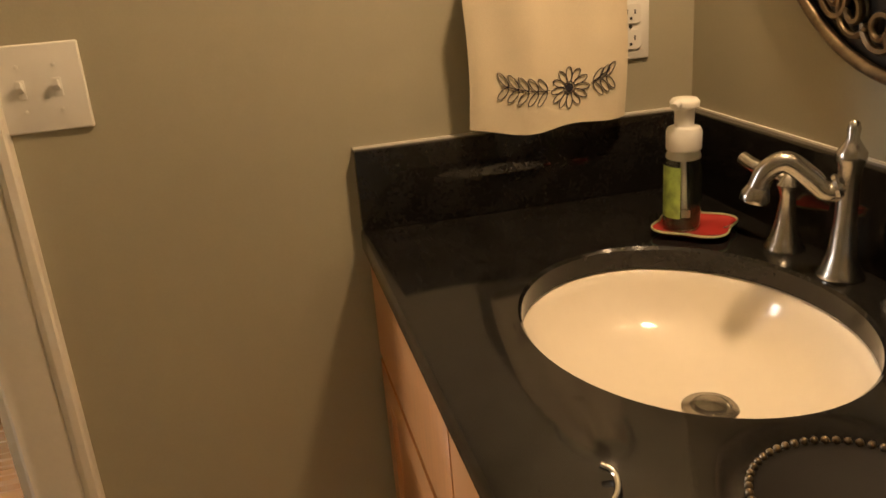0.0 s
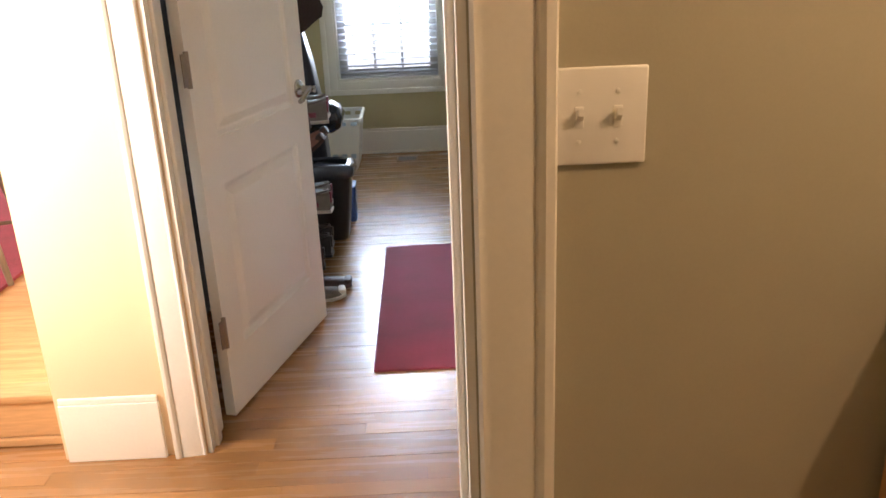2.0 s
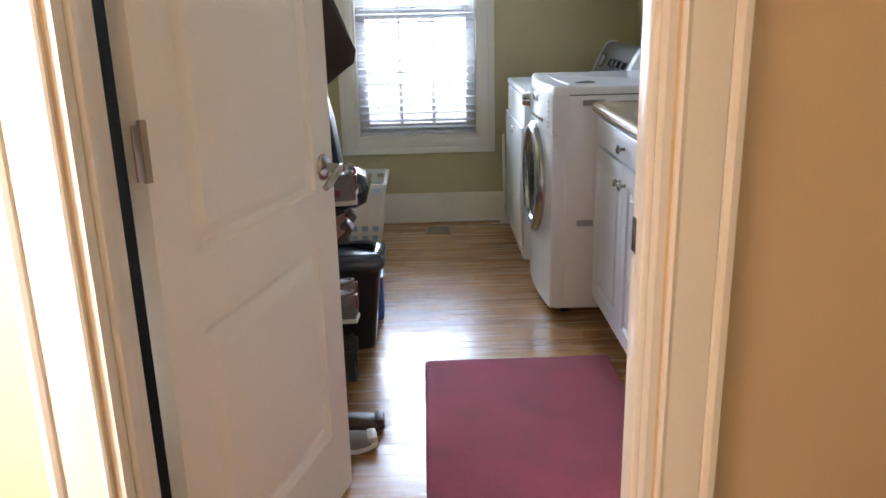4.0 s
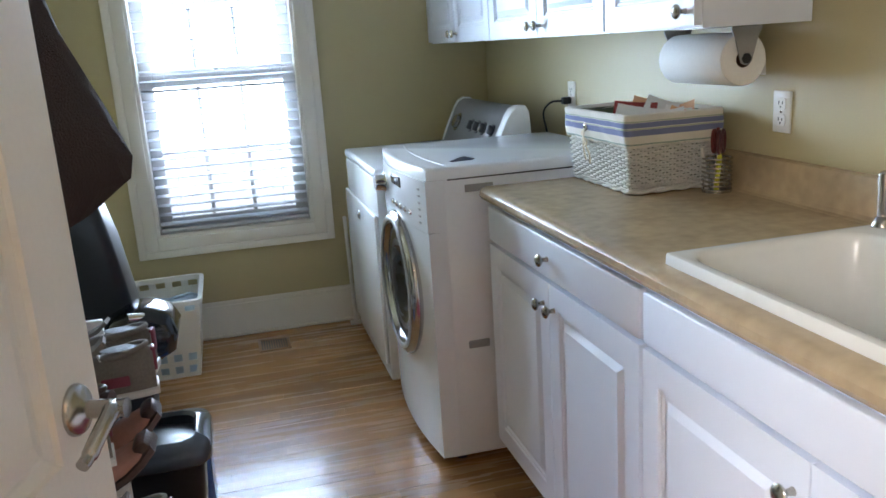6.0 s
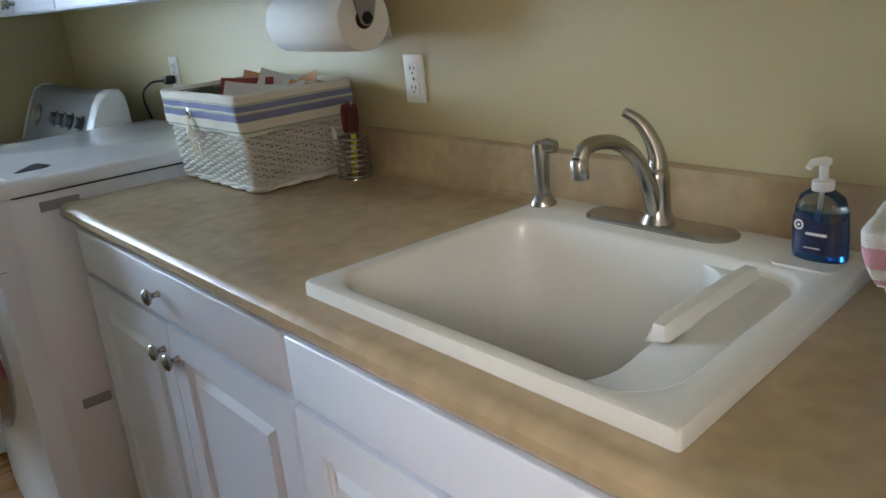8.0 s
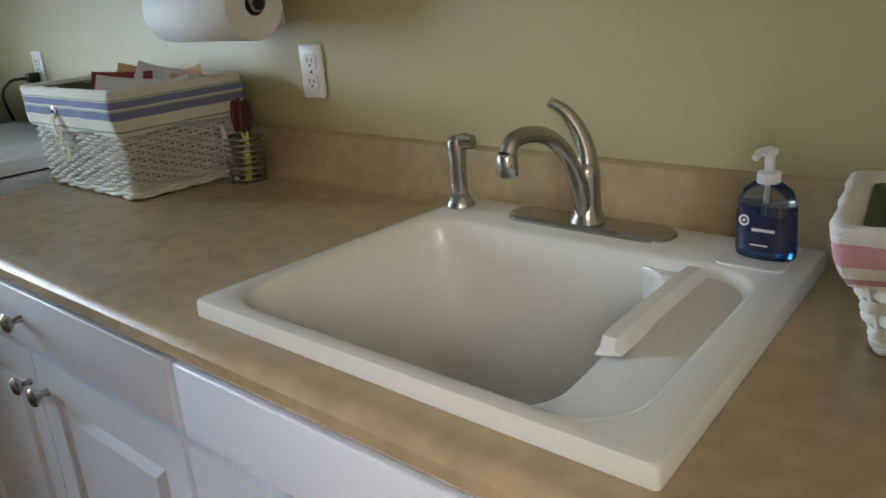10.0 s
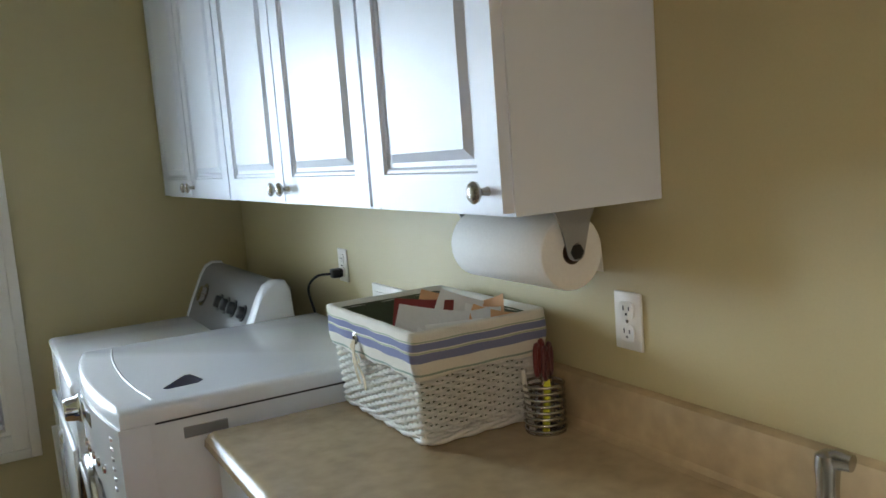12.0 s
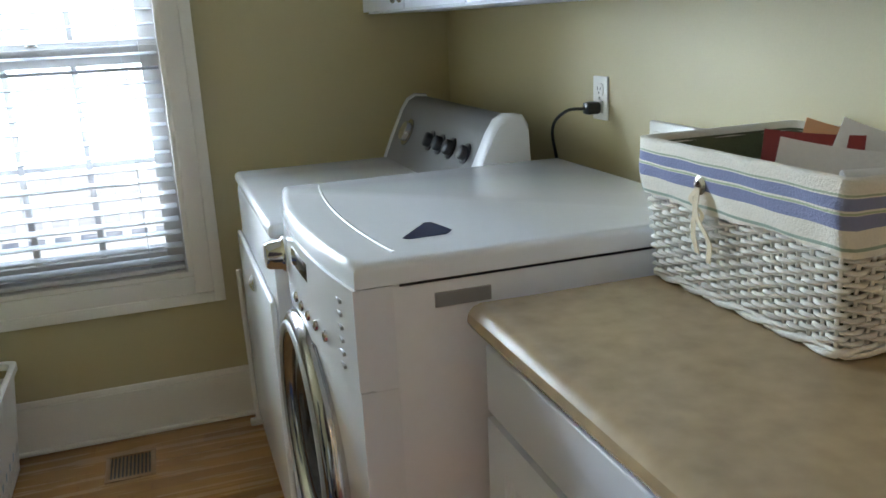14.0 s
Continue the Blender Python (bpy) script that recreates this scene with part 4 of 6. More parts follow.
# pen cup of coiled wire with scissors
cup = thing("pen_cup", "coiled nickel wire pen cup on the counter", "pen cup", (0.912, 4.838, CZ))
for k in range(8):
    bm = B()
    zc = 0.007 + 0.0115 * k
    tube(bm, [(0.036 * math.cos(a), 0.036 * math.sin(a), zc) for a in [2 * math.pi * q / 28 for q in range(29)]], 0.003, 8, False)
    part("coil", bm, M_NICK, cup, "", 60)
bm = B()
lathe(bm, [(0.037, 0), (0.037, 0.003), (0, 0.003)], (0, 0, 0), (0, 0, 1), 28)
part("base", bm, M_NICK, cup)
bm = B()
for a in range(4):
    c, s = math.cos(a * 1.57 + 0.4) * 0.033, math.sin(a * 1.57 + 0.4) * 0.033
    tube(bm, [(c, s, 0.002), (c, s, 0.09)], 0.0016, 6)
part("upright_wire", bm, M_NICK, cup)
for dx, dy, tilt, m in ((0.006, 0.008, 8, mat("dark_red_plastic", (0.17, 0.018, 0.02), 0.35)), (-0.004, -0.012, -10, mat("maroon_plastic", (0.08, 0.012, 0.014), 0.35))):
    sc = thing("scissors", "red-handled scissors standing in the pen cup", "scissors", (0.912 + dx, 4.838 + dy, CZ + 0.005), 40)
    bm = B()
    box(bm, -0.006, 0.006, -0.0015, 0.0015, 0, 0.10, 0.001)
    part("blades", bm, M_CHROME, sc)
    for s in (-1, 1):
        bm = B()
        tube(bm, [(s * 0.016 + 0.014 * math.cos(a), tilt * 0.0006, 0.126 + 0.028 * math.sin(a)) for a in [2 * math.pi * q / 18 for q in range(19)]], 0.0045, 8, False)
        part("handle_loop", bm, m, sc, "red plastic loop", 60)
pen = thing("marker_pen", "yellow highlighter pen in the pen cup", "pen", (0.895, 4.815, CZ + 0.004))
bm = B()
lathe(bm, [(0.006, 0), (0.0065, 0.004), (0.0065, 0.085), (0.005, 0.095), (0.002, 0.1), (0, 0.1)], (0, 0, 0), (0.06, -0.05, 1), 12)
part("barrel", bm, mat("yellow_plastic", (0.62, 0.62, 0.04), 0.35), pen)
pen = thing("marker_pen", "white capped pen in the pen cup", "pen", (0.885, 4.842, CZ + 0.004))
bm = B()
lathe(bm, [(0.005, 0), (0.005, 0.1), (0.003, 0.112), (0, 0.112)], (0, 0, 0), (-0.06, 0.1, 1), 10)
part("barrel", bm, M_WHITEP, pen)

# paper towels under the wall cabinet
hold = thing("paper_towel_holder", "nickel paper towel holder under the wall cabinet", "towel holder", (0, 0, 0))
px_, pz_ = 0.884, 1.268
for yy in (4.688, 4.988):
    bm = B()
    pf = [(px_ + 0.017 * math.cos(q), pz_ + 0.004 + 0.017 * math.sin(q)) for q in [radians(180 + 22.5 * i) for i in range(9)]] + [(px_ + 0.030, 1.318), (px_ + 0.040, 1.336), (px_ + 0.040, 1.344), (px_ - 0.040, 1.344), (px_ - 0.040, 1.336), (px_ - 0.030, 1.318)]
    rings(bm, [[Vector((x, y, z)) for x, z in pf] for y in (yy - 0.002, yy + 0.002)])
    br = part("bracket", bm, M_GREYP, hold, "grey satin bracket", 30)
    part("hub", lathe(B(), [(0.013, -0.004), (0.013, 0.004)], (px_, yy, pz_ + 0.002), (0, 1, 0), 6), M_BLACKP, br, "black hexagonal hub", 0)
bm = B()
box(bm, px_ - 0.03, px_ + 0.03, 4.686, 4.99, 1.3415, 1.3448, 0.001)
part("top_plate", bm, M_NICK, hold)
bm = B()
tube(bm, [(px_, 4.686, pz_ + 0.012), (px_, 4.99, pz_ + 0.012)], 0.005, 10)
part("rod", bm, M_NICK, hold)
roll = thing("paper_towel_roll", "white paper towel roll on its holder", "paper towels", (0, 0, 0))
bm = B()
rr = 0.062
lathe(bm, [(0.019, 0.0), (rr - 0.002, 0.0), (rr, 0.003), (rr, 0.277), (rr - 0.002, 0.28), (0.019, 0.28)], (px_, 4.698, pz_), (0, 1, 0), 48, False, False)
part("paper", bm, M_PAPER, roll, "", 50)
bm = B()
lathe(bm, [(0.0192, -0.001), (0.0192, 0.281), (0.0175, 0.281), (0.0175, -0.001)], (px_, 4.698, pz_), (0, 1, 0), 24, False, False)
part("core", bm, mat("brown_card", (0.16, 0.10, 0.06), 0.9), roll, "brown card core")
bm = B()
lp = []
for k in range(6):
    lp.append([Vector((px_ + 0.062 + 0.0015 * k * 0.3, y, pz_ - 0.008 * k)) for y in (4.702, 4.972)] + [Vector((px_ + 0.0635 + 0.0015 * k * 0.3, y, pz_ - 0.008 * k)) for y in (4.972, 4.702)])
rings(bm, lp)
part("loose_sheet", bm, M_PAPER, roll)


def outlet(x, y, z, face, name_label, w=0.065, h=0.1):
    """A duplex outlet. face: 'x' on a wall that faces west, 'y' on one that faces south."""
    ob = thing("outlet", name_label, "outlet", (x, y, z), -90 if face == "x" else 0)
    bm = B()
    box(bm, -w / 2, w / 2, -0.006, 0.0, -h / 2, h / 2, 0.003, 2)
    part("cover_plate", bm, M_WHITEP, ob)
    for dz in (-0.0195, 0.0195):
        bm = B()
        rings(bm, [[Vector((v.x, y_, v.y + dz)) for v in rr_loop(-0.017, 0.017, -0.0145, 0.0145, 0, 0.008)] for y_ in (-0.004, -0.0085)])
        s = part("socket", bm, M_WHITEP, ob)
        bm = B()
        box(bm, -0.0075, -0.0055, -0.0092, -0.008, dz - 0.001, dz + 0.007)
        box(bm, 0.0055, 0.0075, -0.0092, -0.008, dz - 0.001, dz + 0.006)
        box(bm, -0.002, 0.002, -0.0092, -0.008, dz - 0.009, dz - 0.005)
        part("slots", bm, M_BLACKP, s, "", 0)
    bm = B()
    lathe(bm, [(0.003, 0), (0.003, 0.0015), (0, 0.002)], (0, -0.006, 0), (0, -1, 0), 10)
    part("screw", bm, M_NICK, ob)
    return ob


outlet(LE, 4.700, 1.137, "x", "white duplex wall outlet above the counter")
outlet(LE, 5.945, 1.125, "x", "white duplex wall outlet with a plug in it")
cord = thing("power_cord", "dark grey power cord plugged into the wall outlet", "cord", (0, 0, 0))
bm = B()
box(bm, LE - 0.045, LE - 0.01, 5.93, 5.96, 1.09, 1.118, 0.006)
part("plug", bm, M_BLACKP, cord, "dark plug")
bm = B()
tube(bm, curve_pts([(LE - 0.045, 5.946, 1.104), (LE - 0.085, 5.96, 1.10), (LE - 0.10, 6.0, 1.06), (LE - 0.075, 6.03, 0.98), (LE - 0.05, 6.01, 0.86)], 7), 0.004, 8)
part("cable", bm, M_BLACKP, cord, "", 60)
bm = B()
box(bm, LE - 0.012, LE, 5.53, 5.73, 0.94, 1.095, 0.004)
box(bm, LE - 0.016, LE - 0.011, 5.55, 5.71, 0.96, 1.075, 0.002)
tagged(part("washer_supply_box", bm, M_WHITEP, None, "white recessed washer supply box in the wall"), "", "supply box")

# soap by the sink
soap = thing("hand_soap_bottle", "clear pump bottle of blue hand soap by the sink", "soap bottle", (0.895, 3.79, RZ))
soap.scale = (0.93, 0.93, 0.95)
prof_b = [(0.0, 1.0), (0.012, 1.06), (0.07, 1.0), (0.088, 0.82), (0.098, 0.42)]
ell = lambda s, z, sx=0.019, sy=0.036: [Vector((sx * s * math.cos(a), sy * s * math.sin(a), z)) for a in [2 * math.pi * k / 28 for k in range(28)]]
bm = B()
rings(bm, [ell(s, z) for z, s in prof_b])
part("bottle", bm, M_SOAPG, soap, "clear plastic bottle", 60)
bm = B()
rings(bm, [ell(s * 0.93, z) for z, s in [(0.003, 0.98), (0.012, 1.03), (0.07, 1.0)]])
part("soap_liquid", bm, M_BLUEG, soap, "blue liquid soap", 60)
bm = B()
lp = []
for z in (0.014, 0.03, 0.045, 0.062):
    lp.append([Vector((-0.0202 * 1.05 * math.cos(a), 0.038 * math.sin(a), z + (0.006 * math.sin(3 * a) if z > 0.06 else 0))) for a in [math.pi * (k / 14 - 0.5) * 0.86 for k in range(15)]])
rings(bm, lp, closed=False)
part("label", bm, M_NAVY, soap, "navy label with pale bars", 60)
bm = B()
lathe(bm, [(0.007, 0), (0.007, 0.0008), (0.0045, 0.0009), (0.0045, 0.0004)], (-0.0205, 0.020, 0.052), (-1, 0.15, 0), 18, False, False)
lathe(bm, [(0.002, 0), (0.002, 0.001), (0, 0.001)], (-0.0207, 0.020, 0.052), (-1, 0.15, 0), 10)
box(bm, -0.0222, -0.0212, -0.018, 0.010, 0.040, 0.0435)
box(bm, -0.0222, -0.0212, -0.010, 0.012, 0.022, 0.0235)
part("label_marks", bm, M_WHITEP, soap, "white bars on the label", 0)
bm = B()
lathe(bm, [(0.014, 0.096), (0.014, 0.108), (0.006, 0.11), (0.006, 0.128), (0.009, 0.13), (0.009, 0.136), (0, 0.137)], (0, 0, 0), (0, 0, 1), 18)
tube(bm, [(0.004, 0, 0.133), (-0.018, 0.006, 0.135), (-0.027, 0.008, 0.129)], [0.006, 0.005, 0.004], 8)
tube(bm, [(0, 0, 0.098), (0.002, 0.002, 0.04)], 0.003, 6)
part("pump", bm, mat("clear_white_plastic", (0.85, 0.86, 0.86), 0.3), soap, "translucent white pump", 50)

# a second, pink-lined basket past the sink
bk2 = thing("wicker_basket", "small white wicker basket with pink striped liner", "basket", (0.84, 3.555, CZ), 12)
c0, c1 = (-0.07, 0.07, -0.09, 0.09), (-0.095, 0.095, -0.125, 0.125)
wicker(bk2, c0, c1, 0.002, 0.125, 9, 24, M_WICK)
M_PINK = striped("pink_striped_cloth", (0.80, 0.78, 0.74), [(0.1, 0.2, (0.55, 0.3, 0.35)), (0.4, 0.8, (0.68, 0.36, 0.42))], 0.07, 0.125)
liner(bk2, c0, c1, 0.002, 0.125, 0.055, M_PINK, 6)

# ---- floor and west side of the laundry ----
bm = B()
lp = []
for ins, z in ((0.0, 0.0005), (0.0, 0.006), (0.004, 0.009)):
    lp.append(rr_loop(-0.292 + ins, 0.41 - ins, 3.60 + ins, 4.895 - ins, z, 0.012))
rings(bm, lp)
tagged(part("rug", bm, M_RUG, None, "burgundy woven floor mat by the cabinets", 40), "", "rug")
vent = thing("floor_vent", "brown metal floor register near the window", "vent", (-0.205, 6.775, 0))
bm = B()
box(bm, -0.075, 0.075, -0.085, -0.07, 0, 0.005, 0.001)
box(bm, -0.075, 0.075, 0.07, 0.085, 0, 0.005, 0.001)
box(bm, -0.075, -0.06, -0.07, 0.07, 0, 0.005, 0.001)
box(bm, 0.06, 0.075, -0.07, 0.07, 0, 0.005, 0.001)
M_VENT = mat("brown_enamel", (0.34, 0.20, 0.10), 0.4, 0.3)
part("frame", bm, M_VENT, vent)
sl = mesh_of(box(B(), -0.0022, 0.0022, -0.07, 0.07, 0, 0.004), "slat", 0)
sl.materials.append(M_VENT)
for k in range(10):
    o = new("slat", sl)
    o.parent = vent
    o.matrix_basis = pose(-0.052 + 0.0115 * k, 0, 0.0005)
# thin black sheet under the slats, in place of the shaded duct
part("shadow_gap", box(B(), -0.06, 0.06, -0.07, 0.07, 0.0002, 0.0006), M_BLACKP, vent, "", 0)

# laundry basket with square holes
lb = thing("laundry_basket", "white plastic laundry basket with square holes", "laundry basket", (-0.655, 6.70, 0))


def holed_side(bm, p0, p1, q0, q1, cols, rows_open, nrows, t):
    """A panel from p0-p1 at the foot to q0-q1 at the top with rows of square holes."""
    p0, p1, q0, q1 = map(Vector, (p0, p1, q0, q1))
    nrm = ((p1 - p0).cross(q0 - p0)).normalized() * t
    pt = lambda u, v: (p0.lerp(p1, u)).lerp(q0.lerp(q1, u), v)
    us = [0.0]
    for c in range(cols):
        us += [(c + 0.22) / cols, (c + 0.78) / cols]
    us.append(1.0)
    vs = [0.0]
    for r in range(nrows):
        vs += [(r + 0.2) / nrows, (r + 0.8) / nrows]
    vs.append(1.0)
    for i in range(len(us) - 1):
        for j in range(len(vs) - 1):
            if i % 2 and j % 2 and (j // 2) in rows_open:
                continue
            a = [pt(us[i], vs[j]), pt(us[i + 1], vs[j]), pt(us[i + 1], vs[j + 1]), pt(us[i], vs[j + 1])]
            rings(bm, [a, [v + nrm for v in a]])
    bmesh.ops.remove_doubles(bm, verts=bm.verts[:], dist=1e-5)


bx, by, tx, ty2, hh = 0.115, 0.18, 0.15, 0.215, 0.355
cor = lambda a, b, z: ((-a, -b, z), (a, -b, z), (a, b, z), (-a, b, z))
lo, hi = cor(bx, by, 0.01), cor(tx, ty2, hh)
for k in range(4):
    bm = B()
    holed_side(bm, lo[k], lo[(k + 1) % 4], hi[k], hi[(k + 1) % 4], 4 if k % 2 == 0 else 6, {0, 1, 5}, 6, 0.003)
    part("side", bm, M_WHITEP, lb, "", 0)
bm = B()
rings(bm, [rr_loop(-a, a, -b, b, z, 0.03) for a, b, z in ((tx, ty2, hh - 0.02), (tx + 0.014, ty2 + 0.014, hh - 0.018), (tx + 0.014, ty2 + 0.014, hh + 0.002), (tx + 0.006, ty2 + 0.006, hh + 0.006), (tx - 0.004, ty2 - 0.004, hh + 0.002), (tx - 0.004, ty2 - 0.004, hh - 0.02))], False, False)
part("rim", bm, M_WHITEP, lb, "", 50)
bm = B()
box(bm, -bx, bx, -by, by, 0, 0.012, 0.003)
part("bottom", bm, M_WHITEP, lb)
bm = B()
rings(bm, [[p + Vector((0.006 * math.sin(k * 1.7), 0.006 * math.cos(k * 1.1), 0.012 * math.sin(k * 0.9))) for k, p in enumerate(rr_loop(-a, a, -b, b, z, 0.03))] for a, b, z in ((0.105, 0.165, 0.015), (0.125, 0.19, 0.15), (0.13, 0.195, 0.26), (0.10, 0.15, 0.285), (0.03, 0.05, 0.30))])
tagged(part("folded_laundry", bm, mat("pale_blue_cotton", (0.42, 0.52, 0.60), 0.9, grain=200, vary=0.1, bump=0.6), None, "pale blue laundry heaped in the basket", 60, at=pose(-0.655, 6.70, 0)), "", "laundry")

# waste bin
bn = thing("waste_bin", "black plastic bin with glossy grey swing lid", "bin", (-0.595, 5.13, 0))
bm = B()
rings(bm, [rr_loop(-a, a, -b, b, z, 0.03) for a, b, z in ((0.10, 0.085, 0.0), (0.105, 0.09, 0.01), (0.135, 0.115, 0.33), (0.135, 0.115, 0.34))])
part("body", bm, M_BLACKP, bn, "", 40)
bm = B()
rings(bm, [rr_loop(-a, a, -b, b, z, r) for a, b, z, r in ((0.15, 0.13, 0.335, 0.05), (0.158, 0.138, 0.345, 0.055), (0.158, 0.138, 0.368, 0.055), (0.15, 0.13, 0.388, 0.055), (0.12, 0.10, 0.398, 0.05), (0.112, 0.092, 0.388, 0.045))], False, False)
part("lid_rim", bm, mat("gloss_blue_grey", (0.05, 0.06, 0.075), 0.12, grain=60, vary=0.1, bump=0, coat=0.5), bn, "glossy grey rim", 50)
bm = B()
rings(bm, [rr_loop(-a, a, -b, b, z, 0.04) for a, b, z in ((0.108, 0.088, 0.37), (0.06, 0.05, 0.376))])
part("flap", bm, M_BLACKP, bn, "", 50, at=pose(0, 0, 0, 0, 8, 0))
bm = B()
rings(bm, [rr_loop(-0.05, 0.05, -0.09, 0.09, z, r) for z, r in ((0, 0.02), (0.17, 0.025), (0.19, 0.03))])
tagged(part("storage_tub", bm, mat("grey_blue_plastic", (0.05, 0.12, 0.38), 0.25, bump=0), None, "small blue plastic tub on the floor", 40, at=pose(-0.52, 5.44, 0)), "", "tub")

# upright vacuum
M_BLACKG = mat("gloss_black_plastic", (0.012, 0.014, 0.022), 0.1, grain=60, vary=0.2, bump=0.0, coat=0.6)
vac = thing("upright_vacuum", "black upright vacuum cleaner with chrome trim", "vacuum cleaner", (-0.70, 5.62, 0), 0)
bm = B()
rings(bm, [rr_loop(-a, a, -b, b, z, 0.04) for a, b, z in ((0.13, 0.14, 0.012), (0.14, 0.15, 0.03), (0.135, 0.145, 0.07), (0.10, 0.12, 0.11), (0.05, 0.07, 0.13))])
part("floor_head", bm, mat("dark_blue_gloss", (0.03, 0.06, 0.16), 0.2, bump=0), vac, "dark blue floor head", 50)
bm = B()
rings(bm, [[v + Vector((-0.06 * (z - 0.1), -0.30 * (z - 0.6) if z > 0.6 else 0, 0)) for v in rr_loop(-a, a, -b, b, z, 0.03)] for a, b, z in ((0.06, 0.08, 0.10), (0.09, 0.10, 0.30), (0.095, 0.10, 0.62), (0.085, 0.10, 0.85), (0.065, 0.075, 1.02), (0.03, 0.05, 1.06))])
part("bag_body", bm, M_BLACKP, vac, "tall matt black body", 50)
bm = B()
rings(bm, [[v + Vector((0.085, -0.12, 0)) for v in rr_loop(-a, a, -b, b, z, 0.035)] for a, b, z in ((0.05, 0.07, 0.48), (0.09, 0.10, 0.51), (0.105, 0.115, 0.57), (0.085, 0.09, 0.62), (0.04, 0.06, 0.645))])
part("motor_cover", bm, M_BLACKG, vac, "glossy black motor cover", 50)
bm = B()
tube(bm, [(0.055, -0.205, 0.630), (0.125, -0.175, 0.618)], 0.014, 14)
part("chrome_cap", bm, M_CHROME, vac, "chrome cap", 50)
bm = B()
tube(bm, curve_pts([(0.066, 0.02, 0.40), (0.048, 0.0, 0.62), (0.028, -0.08, 0.86), (0.006, -0.125, 1.0), (-0.03, -0.135, 1.05)], 6), 0.007, 8)
part("hose", bm, M_BLACKP, vac, "black edge hose", 60)
bm = B()
rings(bm, [rr_loop(-0.055, 0.012, -0.17, -0.10, z, 0.012) for z in (1.045, 1.06, 1.075)])
part("grip_cap", bm, M_WHITEP, vac, "pale cap on the handle", 50)

# shoe rack with shoes
rack = thing("shoe_rack", "white shoe rack crowded with shoes by the door", "shoe rack", (0, 0, 0))
for yy in (4.22, 4.93):
    bm = B()
    box(bm, LW + 0.02, -0.63, yy - 0.009, yy + 0.009, 0, 0.78, 0.003)
    part("side_panel", bm, M_WHITEP, rack)
for zz in (0.05, 0.255, 0.46, 0.665):
    bm = B()
    box(bm, LW + 0.02, -0.635, 4.23, 4.92, zz, zz + 0.016, 0.002)
    part("shelf", bm, M_WHITEP, rack)
M_SHOEG = mat("grey_suede", (0.20, 0.17, 0.14), 0.85, grain=180, vary=0.2, stain=25, bump=0.5)
M_SHOEW = mat("off_white_rubber", (0.62, 0.58, 0.51), 0.6, grain=150, vary=0.1)
M_SHOEK = mat("black_leather", (0.014, 0.012, 0.012), 0.45, grain=120, vary=0.3, bump=0.3)
M_SHOEB = mat("brown_leather", (0.06, 0.028, 0.02), 0.5, grain=120, vary=0.3, bump=0.3)
M_SHOEP = mat("dusty_pink_insole", (0.42, 0.20, 0.15), 0.8, grain=120, vary=0.1)
M_BURG = mat("burgundy_stripe", (0.20, 0.03, 0.05), 0.6)


